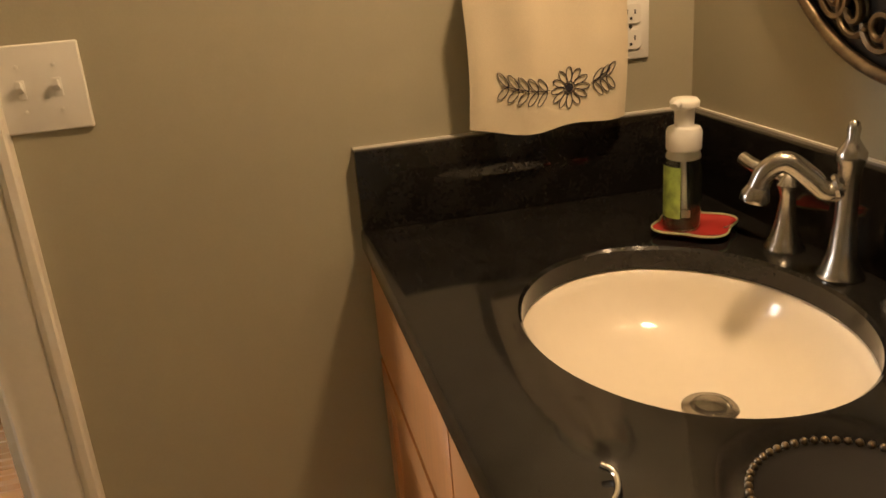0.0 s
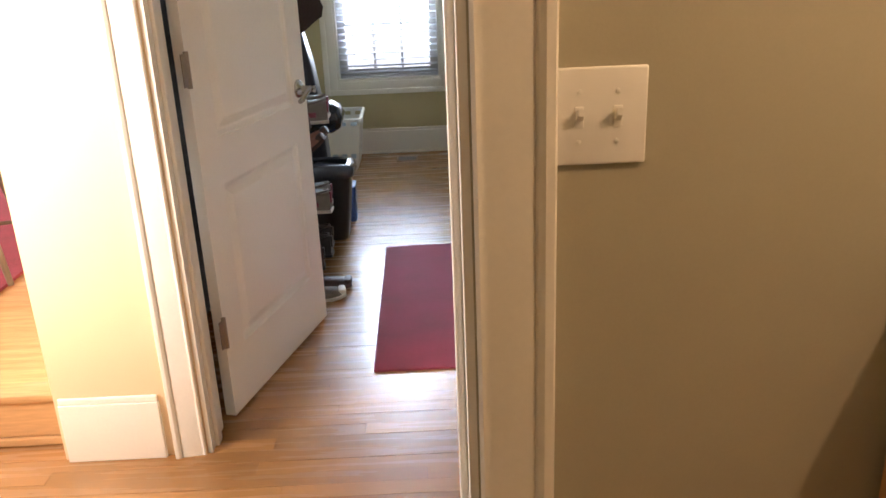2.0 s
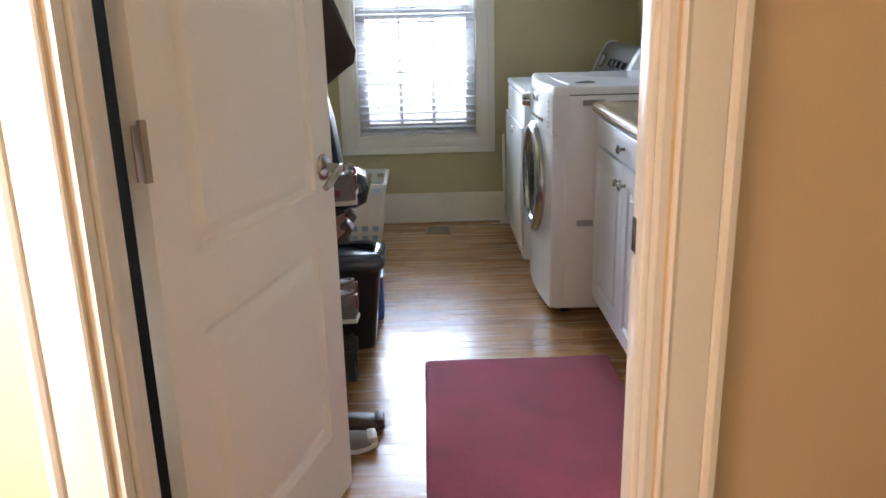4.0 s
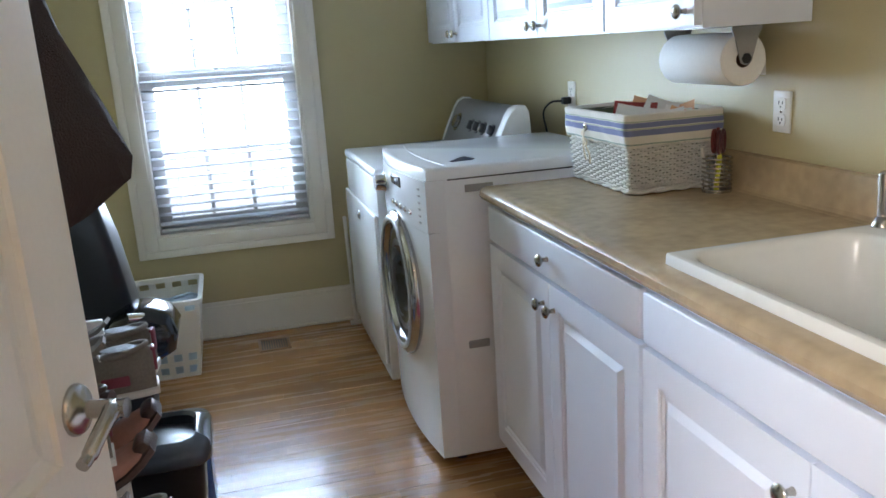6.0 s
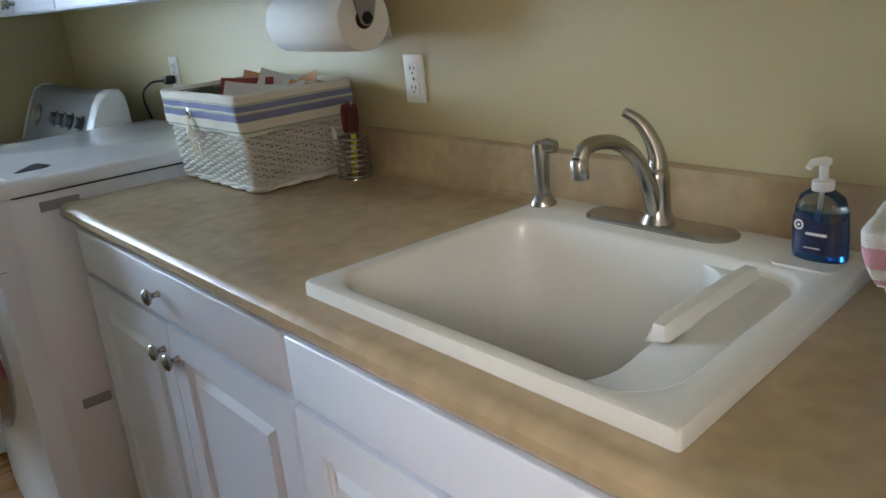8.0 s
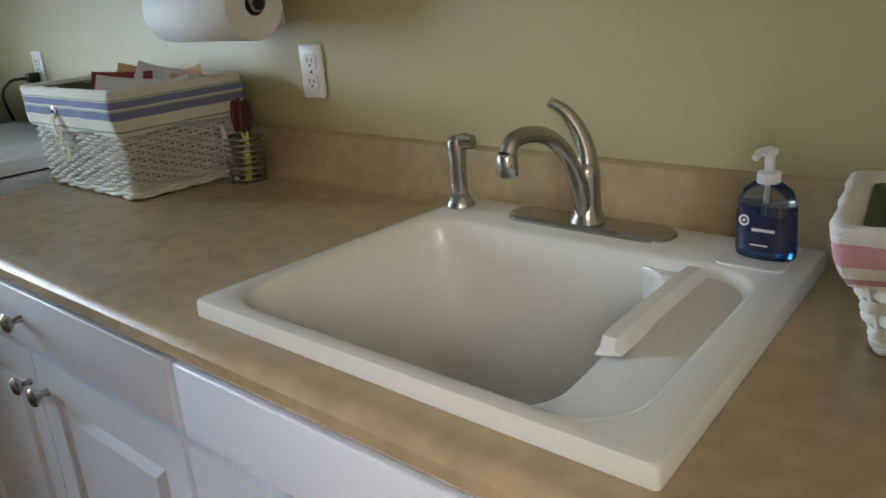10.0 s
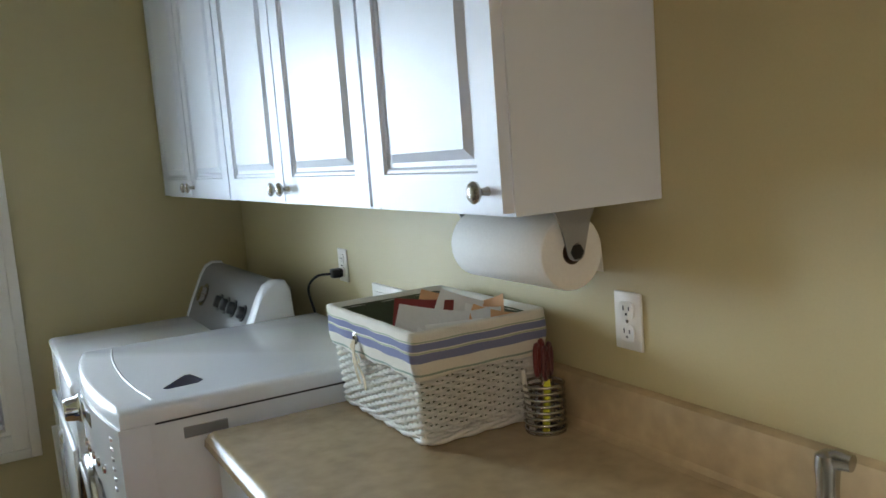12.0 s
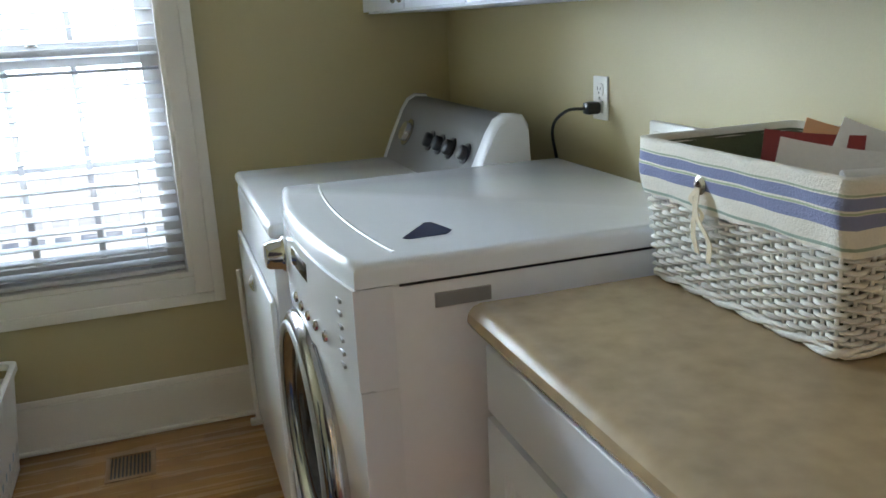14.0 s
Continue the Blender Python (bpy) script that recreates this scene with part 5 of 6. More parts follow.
def shoe(at, rz, upper, sole, label, low=False, pitch=0.0, accent=None):
    """A shoe with its toe to +x, heel at the origin, 0.27 long."""
    ob = thing("shoe", label, "shoe", at, rz, "shoes on the rack")
    ob.matrix_basis = pose(*at, 0, pitch, rz)
    st = [(0.0, 0.030, 0.095), (0.03, 0.036, 0.100), (0.08, 0.037, 0.094), (0.13, 0.039, 0.088), (0.17, 0.043, 0.076), (0.21, 0.046, 0.068), (0.245, 0.042, 0.060), (0.266, 0.03, 0.046)]
    if low:
        st = [(x, w, z * 0.62 + 0.004) for x, w, z in st]
    bm = B()
    lp = []
    for x, w, z in st:
        lp.append([Vector((x, w * math.cos(a), 0.014 + (z - 0.014) * max(0, math.sin(a)) ** 0.6)) for a in [math.pi * k / 12 for k in range(13)]])
    rings(bm, lp)
    up = part("upper", bm, upper, ob, "", 60)
    bm = B()
    out = [(x - 0.004 if x < 0.01 else x + (0.008 if x > 0.25 else 0), w + 0.004) for x, w, z in st]
    ring = lambda z, g: [Vector((x, (w + g), z + (0.012 * max(0, (x - 0.2) / 0.07) ** 2))) for x, w in out] + [Vector((x, -(w + g), z + (0.012 * max(0, (x - 0.2) / 0.07) ** 2))) for x, w in out[::-1]]
    rings(bm, [ring(0, -0.003), ring(0.003, 0), ring(0.013, 0.0), ring(0.016, -0.004)])
    part("sole", bm, sole, ob, "thick pale rubber sole", 40)
    bm = B()
    box(bm, 0.240, 0.274, -0.034, 0.034, 0.014, 0.046, 0.012)
    part("toe_cap", bm, sole, ob, "", 40)
    top_z = st[1][2]
    bm = B()
    hole = [Vector((0.012 + 0.045 + 0.047 * math.cos(a), 0.024 * math.sin(a), top_z - 0.006 - 0.010 * math.cos(a))) for a in [2 * math.pi * k / 24 for k in range(25)]]
    tube(bm, hole, 0.006, 8, False)
    part("collar", bm, upper, ob, "padded collar", 60)
    bm = B()
    rings(bm, [[Vector((0.057 + 0.043 * f * math.cos(a), 0.021 * f * math.sin(a), top_z + z)) for a in [2 * math.pi * k / 20 for k in range(20)]] for f, z in ((1.0, 0.001), (0.6, -0.001))])
    part("insole", bm, M_SHOEK if not low else M_SHOEP, ob, "dark shoe mouth", 60)
    if not low:
        bm = B()
        rings(bm, [[Vector((x, -w, z)), Vector((x, w, z)), Vector((x + 0.005, w, z + 0.006)), Vector((x + 0.005, -w, z + 0.006))] for x, w, z in ((0.085, 0.020, top_z + 0.022), (0.105, 0.021, top_z + 0.004), (0.15, 0.02, st[3][2] - 0.004))])
        part("tongue", bm, upper, ob, "", 50)
        bm = B()
        box(bm, -0.006, 0.004, -0.014, 0.014, 0.045, top_z - 0.004, 0.004)
        part("heel_tab", bm, accent if accent else sole, ob, "", 40)
    if accent:
        for s in (-1, 1):
            bm = B()
            box(bm, 0.05, 0.105, s * 0.037 - 0.004, s * 0.037 + 0.002, 0.030, 0.052, 0.003)
            part("side_stripe", bm, accent, up, "burgundy side patch")
        for k in range(4):
            bm = B()
            tube(bm, [(0.10 + 0.022 * k, -0.018, st[3][2] - 0.004 - 0.006 * k), (0.105 + 0.022 * k, 0, st[3][2] + 0.004 - 0.006 * k), (0.10 + 0.022 * k, 0.018, st[3][2] - 0.004 - 0.006 * k)], 0.003, 6)
            part("lace", bm, sole, up)
    return ob


shoe((-0.515, 4.82, 0.682), 176, M_SHOEG, M_SHOEW, "grey sneaker with pale sole and burgundy patch", accent=M_BURG)
shoe((-0.505, 4.70, 0.682), 186, M_SHOEG, M_SHOEW, "grey sneaker with pale sole and burgundy patch", accent=M_BURG)
shoe((-0.575, 4.56, 0.682), 168, M_SHOEB, M_SHOEK, "dark brown strappy shoe beside the sneakers", low=True)
shoe((-0.56, 4.40, 0.682), 190, M_SHOEG, M_SHOEW, "worn grey sneaker at the rack's end", accent=M_BURG)
shoe((-0.73, 4.50, 0.500), 0, M_SHOEP, M_SHOEB, "pink-lined brown flat shoe", low=True, pitch=-30)
shoe((-0.73, 4.64, 0.500), 4, M_SHOEP, M_SHOEB, "pink-lined brown flat shoe", low=True, pitch=-30)
shoe((-0.53, 4.80, 0.272), 183, M_SHOEG, M_SHOEW, "worn grey sneaker with pale heel", accent=M_BURG)
shoe((-0.52, 4.67, 0.272), 174, M_SHOEG, M_SHOEW, "worn grey sneaker with pale heel", accent=M_BURG)
shoe((-0.56, 4.42, 0.272), 180, M_SHOEB, M_SHOEK, "brown leather shoe on the rack", low=True)
shoe((-0.54, 4.78, 0.067), 180, M_SHOEK, M_SHOEK, "black leather shoe on the bottom shelf")
shoe((-0.53, 4.64, 0.067), 176, M_SHOEK, M_SHOEK, "black leather shoe on the bottom shelf")
shoe((-0.55, 4.48, 0.067), 184, M_SHOEB, M_SHOEK, "dark brown leather shoe on the bottom shelf")
shoe((-0.715, 4.26, 0.0), 8, M_SHOEG, M_SHOEW, "grey sneaker on the floor by the door", low=True)
shoe((-0.70, 4.40, 0.0), 2, M_SHOEB, M_SHOEB, "brown slip-on shoe on the floor", low=True)


def garment(name, label, cx, cy, rows, m, lean=0.0):
    ob = thing(name, label, "coat", (cx, cy, 0))
    bm = B()
    lp = []
    for j, (z, rx_, ry_) in enumerate(rows):
        lp.append([Vector((rx_ * math.cos(a) * (1 + 0.07 * math.sin(5 * a + j * 0.5) + 0.04 * math.sin(11 * a + j)), ry_ * math.sin(a) * (1 + 0.06 * math.sin(4 * a + 1 + j * 0.4)), z + 0.012 * math.sin(3 * a + j))) for a in [2 * math.pi * k / 48 for k in range(48)]])
    rings(bm, lp)
    part("cloth", bm, m, ob, "", 60)
    bm = B()
    tube(bm, curve_pts([(LW - cx + 0.002, 0, rows[0][0] + 0.02), (LW - cx + 0.05, 0, rows[0][0] + 0.0), (LW - cx + 0.08, 0, rows[0][0] + 0.03)], 4), 0.006, 8)
    part("wall_hook", bm, M_NICK, ob, "nickel wall hook")
    return ob


garment("hanging_coat", "dark brown wool coat hanging on a wall hook", -0.80, 4.62,
        [(1.98, 0.08, 0.07), (1.85, 0.12, 0.13), (1.7, 0.15, 0.2), (1.42, 0.215, 0.27), (1.28, 0.275, 0.3), (1.20, 0.315, 0.31), (1.16, 0.315, 0.31), (1.10, 0.25, 0.26), (1.04, 0.17, 0.2), (0.98, 0.1, 0.12)], M_COAT)
# two unseen coats, added so that the door's hinge gap looks black
garment("hanging_coat", "black coat hanging behind the open door", -0.945, 3.72,
        [(1.9, 0.04, 0.06), (1.8, 0.08, 0.18), (1.5, 0.095, 0.27), (1.0, 0.095, 0.3), (0.5, 0.098, 0.3), (0.25, 0.09, 0.29)], M_SHOEK)
garment("hanging_coat", "black coat hanging in the corner behind the door", -0.945, 3.50,
        [(1.9, 0.04, 0.05), (1.8, 0.07, 0.12), (1.4, 0.09, 0.16), (0.9, 0.095, 0.17), (0.3, 0.09, 0.16)], M_SHOEK)

# white stick beside the dryer
bm = B()
tube(bm, [(0.212, 6.90, 0.0), (0.205, 6.93, 0.55)], 0.009, 10)
box(bm, 0.185, 0.235, 6.885, 6.915, 0.0, 0.02, 0.004)
tagged(part("drying_rack_leg", bm, M_WHITEP, None, "white folded drying rack pole beside the dryer", 40), "", "drying rack")

# ---- bathroom ----
VZ = 0.925
VX, VE = 0.537, BE - 0.002
VY0, VY1 = 1.02, BN - 0.002
van = thing("vanity_cabinet", "honey maple vanity cabinet with drawer and panel doors", "cabinet", (0, 0, 0))
bm = B()
FX = VX + 0.026
box(bm, FX, FX + 0.02, VY0 + 0.02, VY1, 0.09, VZ - 0.039)
box(bm, FX + 0.02, VE, VY0 + 0.02, VY0 + 0.04, 0.09, VZ - 0.039)
box(bm, FX + 0.02, VE, VY1 - 0.02, VY1, 0.09, VZ - 0.039)
box(bm, FX + 0.02, VE, VY0 + 0.04, VY1 - 0.02, 0.09, 0.11)
box(bm, VX + 0.09, VE, VY0 + 0.02, VY1, 0.0, 0.09)
part("body", bm, M_MAPLE, van, "", 0)
ys = [VY0 + 0.03, 1.50, VY1 - 0.012]
for a, b in zip(ys, ys[1:]):
    bm = B()
    box(bm, FX - 0.019, FX, a + 0.004, b - 0.004, 0.716, VZ - 0.044, 0.004)
    part("drawer_front", bm, M_MAPLE, van, "flat maple drawer front")
    bm = B()
    w, h = b - a - 0.008, 0.59
    panel_face(bm, w, h, 0.019, [(0.055, w - 0.055, 0.055, h - 0.055)], [(0.003, -0.006), (0.01, -0.009), (0.011, -0.009)], lambda u, v, d, a=a: Vector((FX - d, a + 0.004 + u, 0.115 + v)))
    part("door", bm, M_MAPLE, van, "maple shaker panel door", 25)
# granite slab with an oval cut-out
SCX, SCY, SA, SB = 0.832, 1.545, 0.177, 0.215
top = thing("granite_countertop", "polished black granite vanity top with backsplash", "countertop", (0, 0, 0))
bm = B()
N = 64
ov = lambda s, z: [Vector((SCX + SA * s * math.cos(2 * math.pi * k / N), SCY + SB * s * math.sin(2 * math.pi * k / N), z)) for k in range(N)]


def edge_pt(k, ins):
    c, s = math.cos(2 * math.pi * k / N), math.sin(2 * math.pi * k / N)
    x0, x1, y0, y1 = VX + ins, VE, VY0 + ins, VY1
    q = min(((x1 - SCX) if c > 0 else (SCX - x0)) / max(abs(c), 1e-6), ((y1 - SCY) if s > 0 else (SCY - y0)) / max(abs(s), 1e-6))
    return SCX + q * c, SCY + q * s


def rect_ring(z, ins):
    out = [list(edge_pt(k, ins)) for k in range(N)]
    for cx_, cy_ in ((VX + ins, VY0 + ins), (VE, VY0 + ins), (VX + ins, VY1), (VE, VY1)):
        j = min(range(N), key=lambda i: (out[i][0] - cx_) ** 2 + (out[i][1] - cy_) ** 2)
        out[j] = [cx_, cy_]
    return [Vector((x, y, z)) for x, y in out]


rings(bm, [ov(1.0, VZ - 0.03), ov(1.0, VZ - 0.004), ov(1.02, VZ), rect_ring(VZ, 0.008), rect_ring(VZ - 0.003, 0.002), rect_ring(VZ - 0.010, 0.0), rect_ring(VZ - 0.032, 0.0), rect_ring(VZ - 0.038, 0.003), rect_ring(VZ - 0.038, 0.034), rect_ring(VZ - 0.03, 0.036), ov(1.0, VZ - 0.03)], False, False)
part("slab", bm, M_GRAN, top, "", 30)
bm = B()
box(bm, VX + 0.002, VE - 0.021, VY1 - 0.02, VY1, VZ + 0.0005, VZ + 0.125, 0.002)
part("backsplash", bm, M_GRAN, top)
bm = B()
box(bm, VE - 0.02, VE, VY0, VY1, VZ + 0.0005, VZ + 0.125, 0.002)
part("backsplash", bm, M_GRAN, top)
bm = B()
box(bm, VX + 0.002, VE - 0.001, VY1 - 0.003, VY1 + 0.001, VZ + 0.125, VZ + 0.128)
box(bm, VE - 0.003, VE + 0.001, VY0, VY1, VZ + 0.125, VZ + 0.128)
part("caulk_line", bm, M_TRIM, top, "white caulk line", 0)
bas = thing("bathroom_sink", "oval biscuit undermount basin", "sink", (0, 0, 0))
bm = B()
prof_s = [(1.06, -0.03), (1.04, -0.031), (1.0, -0.034), (0.97, -0.05), (0.90, -0.08), (0.76, -0.105), (0.52, -0.121), (0.28, -0.128), (0.14, -0.13)]
rings(bm, [ov(s, VZ + z) for s, z in prof_s], False, True)
part("bowl", bm, M_PORC, bas, "", 60)
bm = B()
lathe(bm, [(0.033, 0.0), (0.033, 0.004), (0.024, 0.006), (0.022, 0.003), (0.018, 0.003), (0.018, 0.009), (0.0, 0.011)], (SCX + 0.035, SCY, VZ - 0.13), (0, 0, 1), 28)
part("drain", bm, M_NICK, bas, "nickel pop-up drain", 50)

bf = thing("bathroom_faucet", "brushed nickel traditional widespread faucet", "faucet", (1.042, 1.565, VZ))
bm = B()
lathe(bm, [(0.026, 0), (0.027, 0.004), (0.022, 0.012), (0.0165, 0.03), (0.0125, 0.07), (0.012, 0.12), (0.0135, 0.135), (0.0165, 0.142), (0.0165, 0.15), (0.011, 0.158), (0.0065, 0.166), (0.0075, 0.176), (0.0055, 0.184), (0, 0.187)], (0, 0, 0), (0, 0, 1), 28)
part("body", bm, M_NICK, bf, "", 50)
bm = B()
pts = curve_pts([(0, 0, 0.112), (-0.018, 0.011, 0.103), (-0.036, 0.023, 0.122), (-0.056, 0.036, 0.138), (-0.072, 0.047, 0.128), (-0.080, 0.053, 0.106)], 6)
tube(bm, pts, [0.0115] * 10 + [0.0125] * (len(pts) - 10), 16)
lathe(bm, [(0.0165, 0), (0.0175, 0.003), (0.0165, 0.01), (0.0125, 0.018)], (-0.083, 0.055, 0.09), (0.2, -0.13, 1), 20)
lathe(bm, [(0.014, -0.004), (0.016, 0.0), (0.014, 0.004)], (-0.010, 0.006, 0.109), (-0.85, 0.5, -0.3), 18)
part("spout", bm, M_NICK, bf, "", 50)
for dy, s in ((0.105, 1), (-0.105, -1)):
    bm = B()
    lathe(bm, [(0.026, 0), (0.026, 0.005), (0.02, 0.013), (0.014, 0.035), (0.0095, 0.07), (0.012, 0.08), (0.015, 0.086), (0.011, 0.094), (0.006, 0.1), (0.007, 0.105), (0, 0.11)], (0.0, dy, 0), (0, 0, 1), 26)
    tube(bm, curve_pts([(0, dy, 0.092), (-0.012, dy + s * 0.022, 0.098), (-0.02, dy + s * 0.048, 0.103), (-0.024, dy + s * 0.066, 0.109)], 5), [0.007] * 8 + [0.009] * 8, 12)
    part("lever_handle", bm, M_NICK, bf, "", 50)

pump = thing("foam_soap_bottle", "clear soap bottle with white foaming pump", "soap bottle", (0.960, 1.785, VZ + 0.008))
pump.scale = (0.9, 0.9, 0.9)
bm = B()
lathe(bm, [(0.025, 0), (0.028, 0.004), (0.028, 0.105), (0.025, 0.118), (0.02, 0.122)], (0, 0, 0), (0, 0, 1), 32)
part("bottle", bm, M_SOAPG, pump, "clear plastic bottle", 60)
bm = B()
lathe(bm, [(0.0255, 0.002), (0.0265, 0.006), (0.0265, 0.034), (0, 0.034)], (0, 0, 0), (0, 0, 1), 28)
part("soap_liquid", bm, glass("pale_soap", (0.9, 0.88, 0.66)), pump, "", 60)
bm = B()
lp = [[Vector((0.0287 * math.cos(a), 0.0287 * math.sin(a), z)) for a in [radians(150 + 5 * k) for k in range(18)]] for z in (0.02, 0.05, 0.08, 0.1)]
rings(bm, lp, closed=False)
part("label", bm, mat("green_leaf_label", (0.30, 0.42, 0.10), 0.5, grain=40, vary=0.6, stain=40, bump=0), pump, "green leaf label", 60)
bm = B()
lathe(bm, [(0.021, 0.108), (0.021, 0.121), (0.0255, 0.123), (0.0265, 0.127), (0.0265, 0.150), (0.0235, 0.156), (0.0145, 0.158), (0.0145, 0.185), (0.021, 0.187), (0.022, 0.194), (0.018, 0.199), (0, 0.2)], (0, 0, 0), (0, 0, 1), 32)
tube(bm, [(0, 0, 0.193), (-0.02, -0.014, 0.194), (-0.027, -0.018, 0.191)], 0.006, 10)
tube(bm, [(0, 0, 0.11), (0.003, 0, 0.02)], 0.003, 8)
part("pump", bm, M_WHITEP, pump, "white foaming pump", 50)
dish = thing("soap_dish", "flower-shaped red and green glass dish", "dish", (0.977, 1.78, VZ + 0.0005))
bm = B()
pet = lambda r, z: [Vector((r * (1 + 0.12 * math.cos(4 * a)) * math.cos(a), r * (1 + 0.12 * math.cos(4 * a)) * math.sin(a), z)) for a in [2 * math.pi * k / 48 for k in range(48)]]
rings(bm, [pet(0.033, 0), pet(0.046, 0.003), pet(0.055, 0.009), pet(0.0562, 0.010), pet(0.054, 0.0095), pet(0.044, 0.006), pet(0.032, 0.005)])
part("plate", bm, mat("red_glazed_dish", (0.42, 0.04, 0.035), 0.15, grain=30, vary=0.2, stain=14, bump=0, coat=0.5), dish, "", 60)
bm = B()
loopr = pet(0.0558, 0.0105)
tube(bm, loopr + [loopr[0]], 0.0016, 6, False)
part("rim", bm, mat("pale_green_rim", (0.48, 0.52, 0.30), 0.2), dish, "pale green rim", 60)

# round tray with beaded rim and a small silver hook
tray = thing("beaded_tray", "dark round metal tray with beaded rim", "tray", (0.775, 1.205, VZ + 0.0005))
bm = B()
lathe(bm, [(0.066, 0), (0.072, 0.004), (0.074, 0.010), (0.072, 0.0105), (0.068, 0.006), (0, 0.005)], (0, 0, 0), (0, 0, 1), 48)
part("plate", bm, mat("dark_pewter", (0.012, 0.010, 0.008), 0.75, 0.0, bump=0, spec=0.25), tray, "", 50)
bm = B()
for k in range(56):
    a = 2 * math.pi * k / 56
    lathe(bm, [(0.0, -0.0035), (0.003, -0.002), (0.0035, 0.0005), (0.002, 0.003), (0, 0.0035)], (0.074 * math.cos(a), 0.074 * math.sin(a), 0.011), (0, 0, 1), 6, False, False)
part("beaded_rim", bm, M_BRONZE, tray, "beaded bronze rim", 60)
hk = thing("silver_hook", "small curved silver hook lying on the granite", "hook", (0.622, 1.285, VZ))
bm = B()
tube(bm, curve_pts([(-0.02, -0.03, 0.003), (0.004, -0.005, 0.003), (0.010, 0.014, 0.006), (0.002, 0.022, 0.010)], 5), 0.003, 8)
part("wire", bm, M_CHROME, hk, "", 60)

# light switches
swt = thing("light_switch", "ivory double toggle switch plate by the doorway", "light switch", (0.132, BN, 1.187))
bm = B()
box(bm, -0.0585, 0.0585, -0.007, 0.0, -0.0585, 0.0585, 0.003, 3)
part("cover_plate", bm, M_WHITEP, swt)
for dx in (-0.023, 0.023):
    bm = B()
    box(bm, dx - 0.0055, dx + 0.0055, -0.0085, -0.006, -0.0125, 0.0125, 0.001)
    part("slot", bm, M_WHITEP, swt)
    bm = B()
    rings(bm, [[Vector((dx + sx, y, z + sz)) for sx, sz in ((-w, -h), (w, -h), (w, h), (-w, h))] for y, z, w, h in ((-0.006, 0.0, 0.0042, 0.006), (-0.014, 0.005, 0.0038, 0.005), (-0.019, 0.0075, 0.0032, 0.0042))])
    part("toggle", bm, M_WHITEP, swt, "", 30)
    for dz in (-0.03, 0.03):
        bm = B()
        lathe(bm, [(0.003, 0), (0.003, 0.001), (0, 0.0016)], (dx, -0.007, dz), (0, -1, 0), 10)
        part("screw", bm, M_WHITEP, swt)
outlet(0.988, BN, 1.187, "y", "ivory outlet beside the hand towel")

# hand towel on a ring
tr = thing("towel_ring", "nickel towel ring on the wall", "towel ring", (0.835, BN, 1.44))
bm = B()
lathe(bm, [(0.026, 0), (0.026, 0.006), (0.014, 0.012), (0.010, 0.05), (0.012, 0.055), (0, 0.056)], (0, 0, 0.03), (0, -1, 0), 22)
part("mount", bm, M_NICK, tr, "", 50)
bm = B()
tube(bm, [(0.10 * math.sin(a), -0.045, -0.06 + 0.09 * math.cos(a)) for a in [2 * math.pi * k / 40 for k in range(41)]], 0.0045, 8, False)
part("ring", bm, M_NICK, tr, "", 60)
tw = thing("hand_towel", "cream hand towel with dark embroidered flower", "towel", (0.835, BN - 0.045, 1.055))


def towel_pt(u, v, side):
    """u across -1..1, v up 0..1, side: front -1, back +1."""
    half = 0.125 - 0.05 * max(0, v - 0.55) / 0.45 * 1.2
    fold = 0.020 * math.sin(3.4 * u + 0.6) * (0.15 + 1.0 * v) + 0.009 * math.sin(8 * u + 2 * v) * (0.3 + 0.7 * v)
    thick = 0.012 + 0.005 * (1 - abs(u)) if v < 0.985 else 0.002
    return Vector((u * half + 0.004 * math.sin(6 * v), fold * (0.8 if side < 0 else 0.5) + side * thick * (1 - abs(u) ** 6), 0.004 * math.sin(5 * u) * (1 - v) + 0.355 * v - 0.008 * (u * u) * (1 - v) * -1))


bm = B()
U, V = 40, 30
lp = []
for j in range(V + 1):
    v = j / V
    lp.append([towel_pt(-1 + 2 * i / U, v, -1) for i in range(U + 1)] + [towel_pt(1 - 2 * i / U, v, 1) for i in range(1, U)])
rings(bm, lp)
part("cloth", bm, M_TOWEL, tw, "", 60)


def stitch(bm, uv):
    tube(bm, [towel_pt(u, v, -1) + Vector((0, -0.0016, 0)) for u, v in uv], 0.0007, 6)


bm = B()
fu, fv, kx, kz = 0.22, 0.155, 1 / 0.125, 1 / 0.355
for k in range(12):
    a = 2 * math.pi * k / 12
    pts = []
    for q in range(13):
        s = 2 * math.pi * q / 12
        r, w = 0.0195 - 0.0115 * math.cos(s), 0.0048 * math.sin(s)
        dx, dz = r * math.cos(a) - w * math.sin(a), r * math.sin(a) + w * math.cos(a)
        pts.append((fu + dx * kx, fv + dz * kz))
    stitch(bm, pts)
part("embroidered_flower", bm, M_INK, tw, "dark outline flower embroidery", 60)
bm = B()
lathe(bm, [(0.0065, 0), (0.0065, 0.001), (0, 0.0015)], towel_pt(fu, fv, -1) + Vector((0, -0.001, 0)), (0, -1, 0), 14)
part("flower_eye", bm, M_INK, tw)
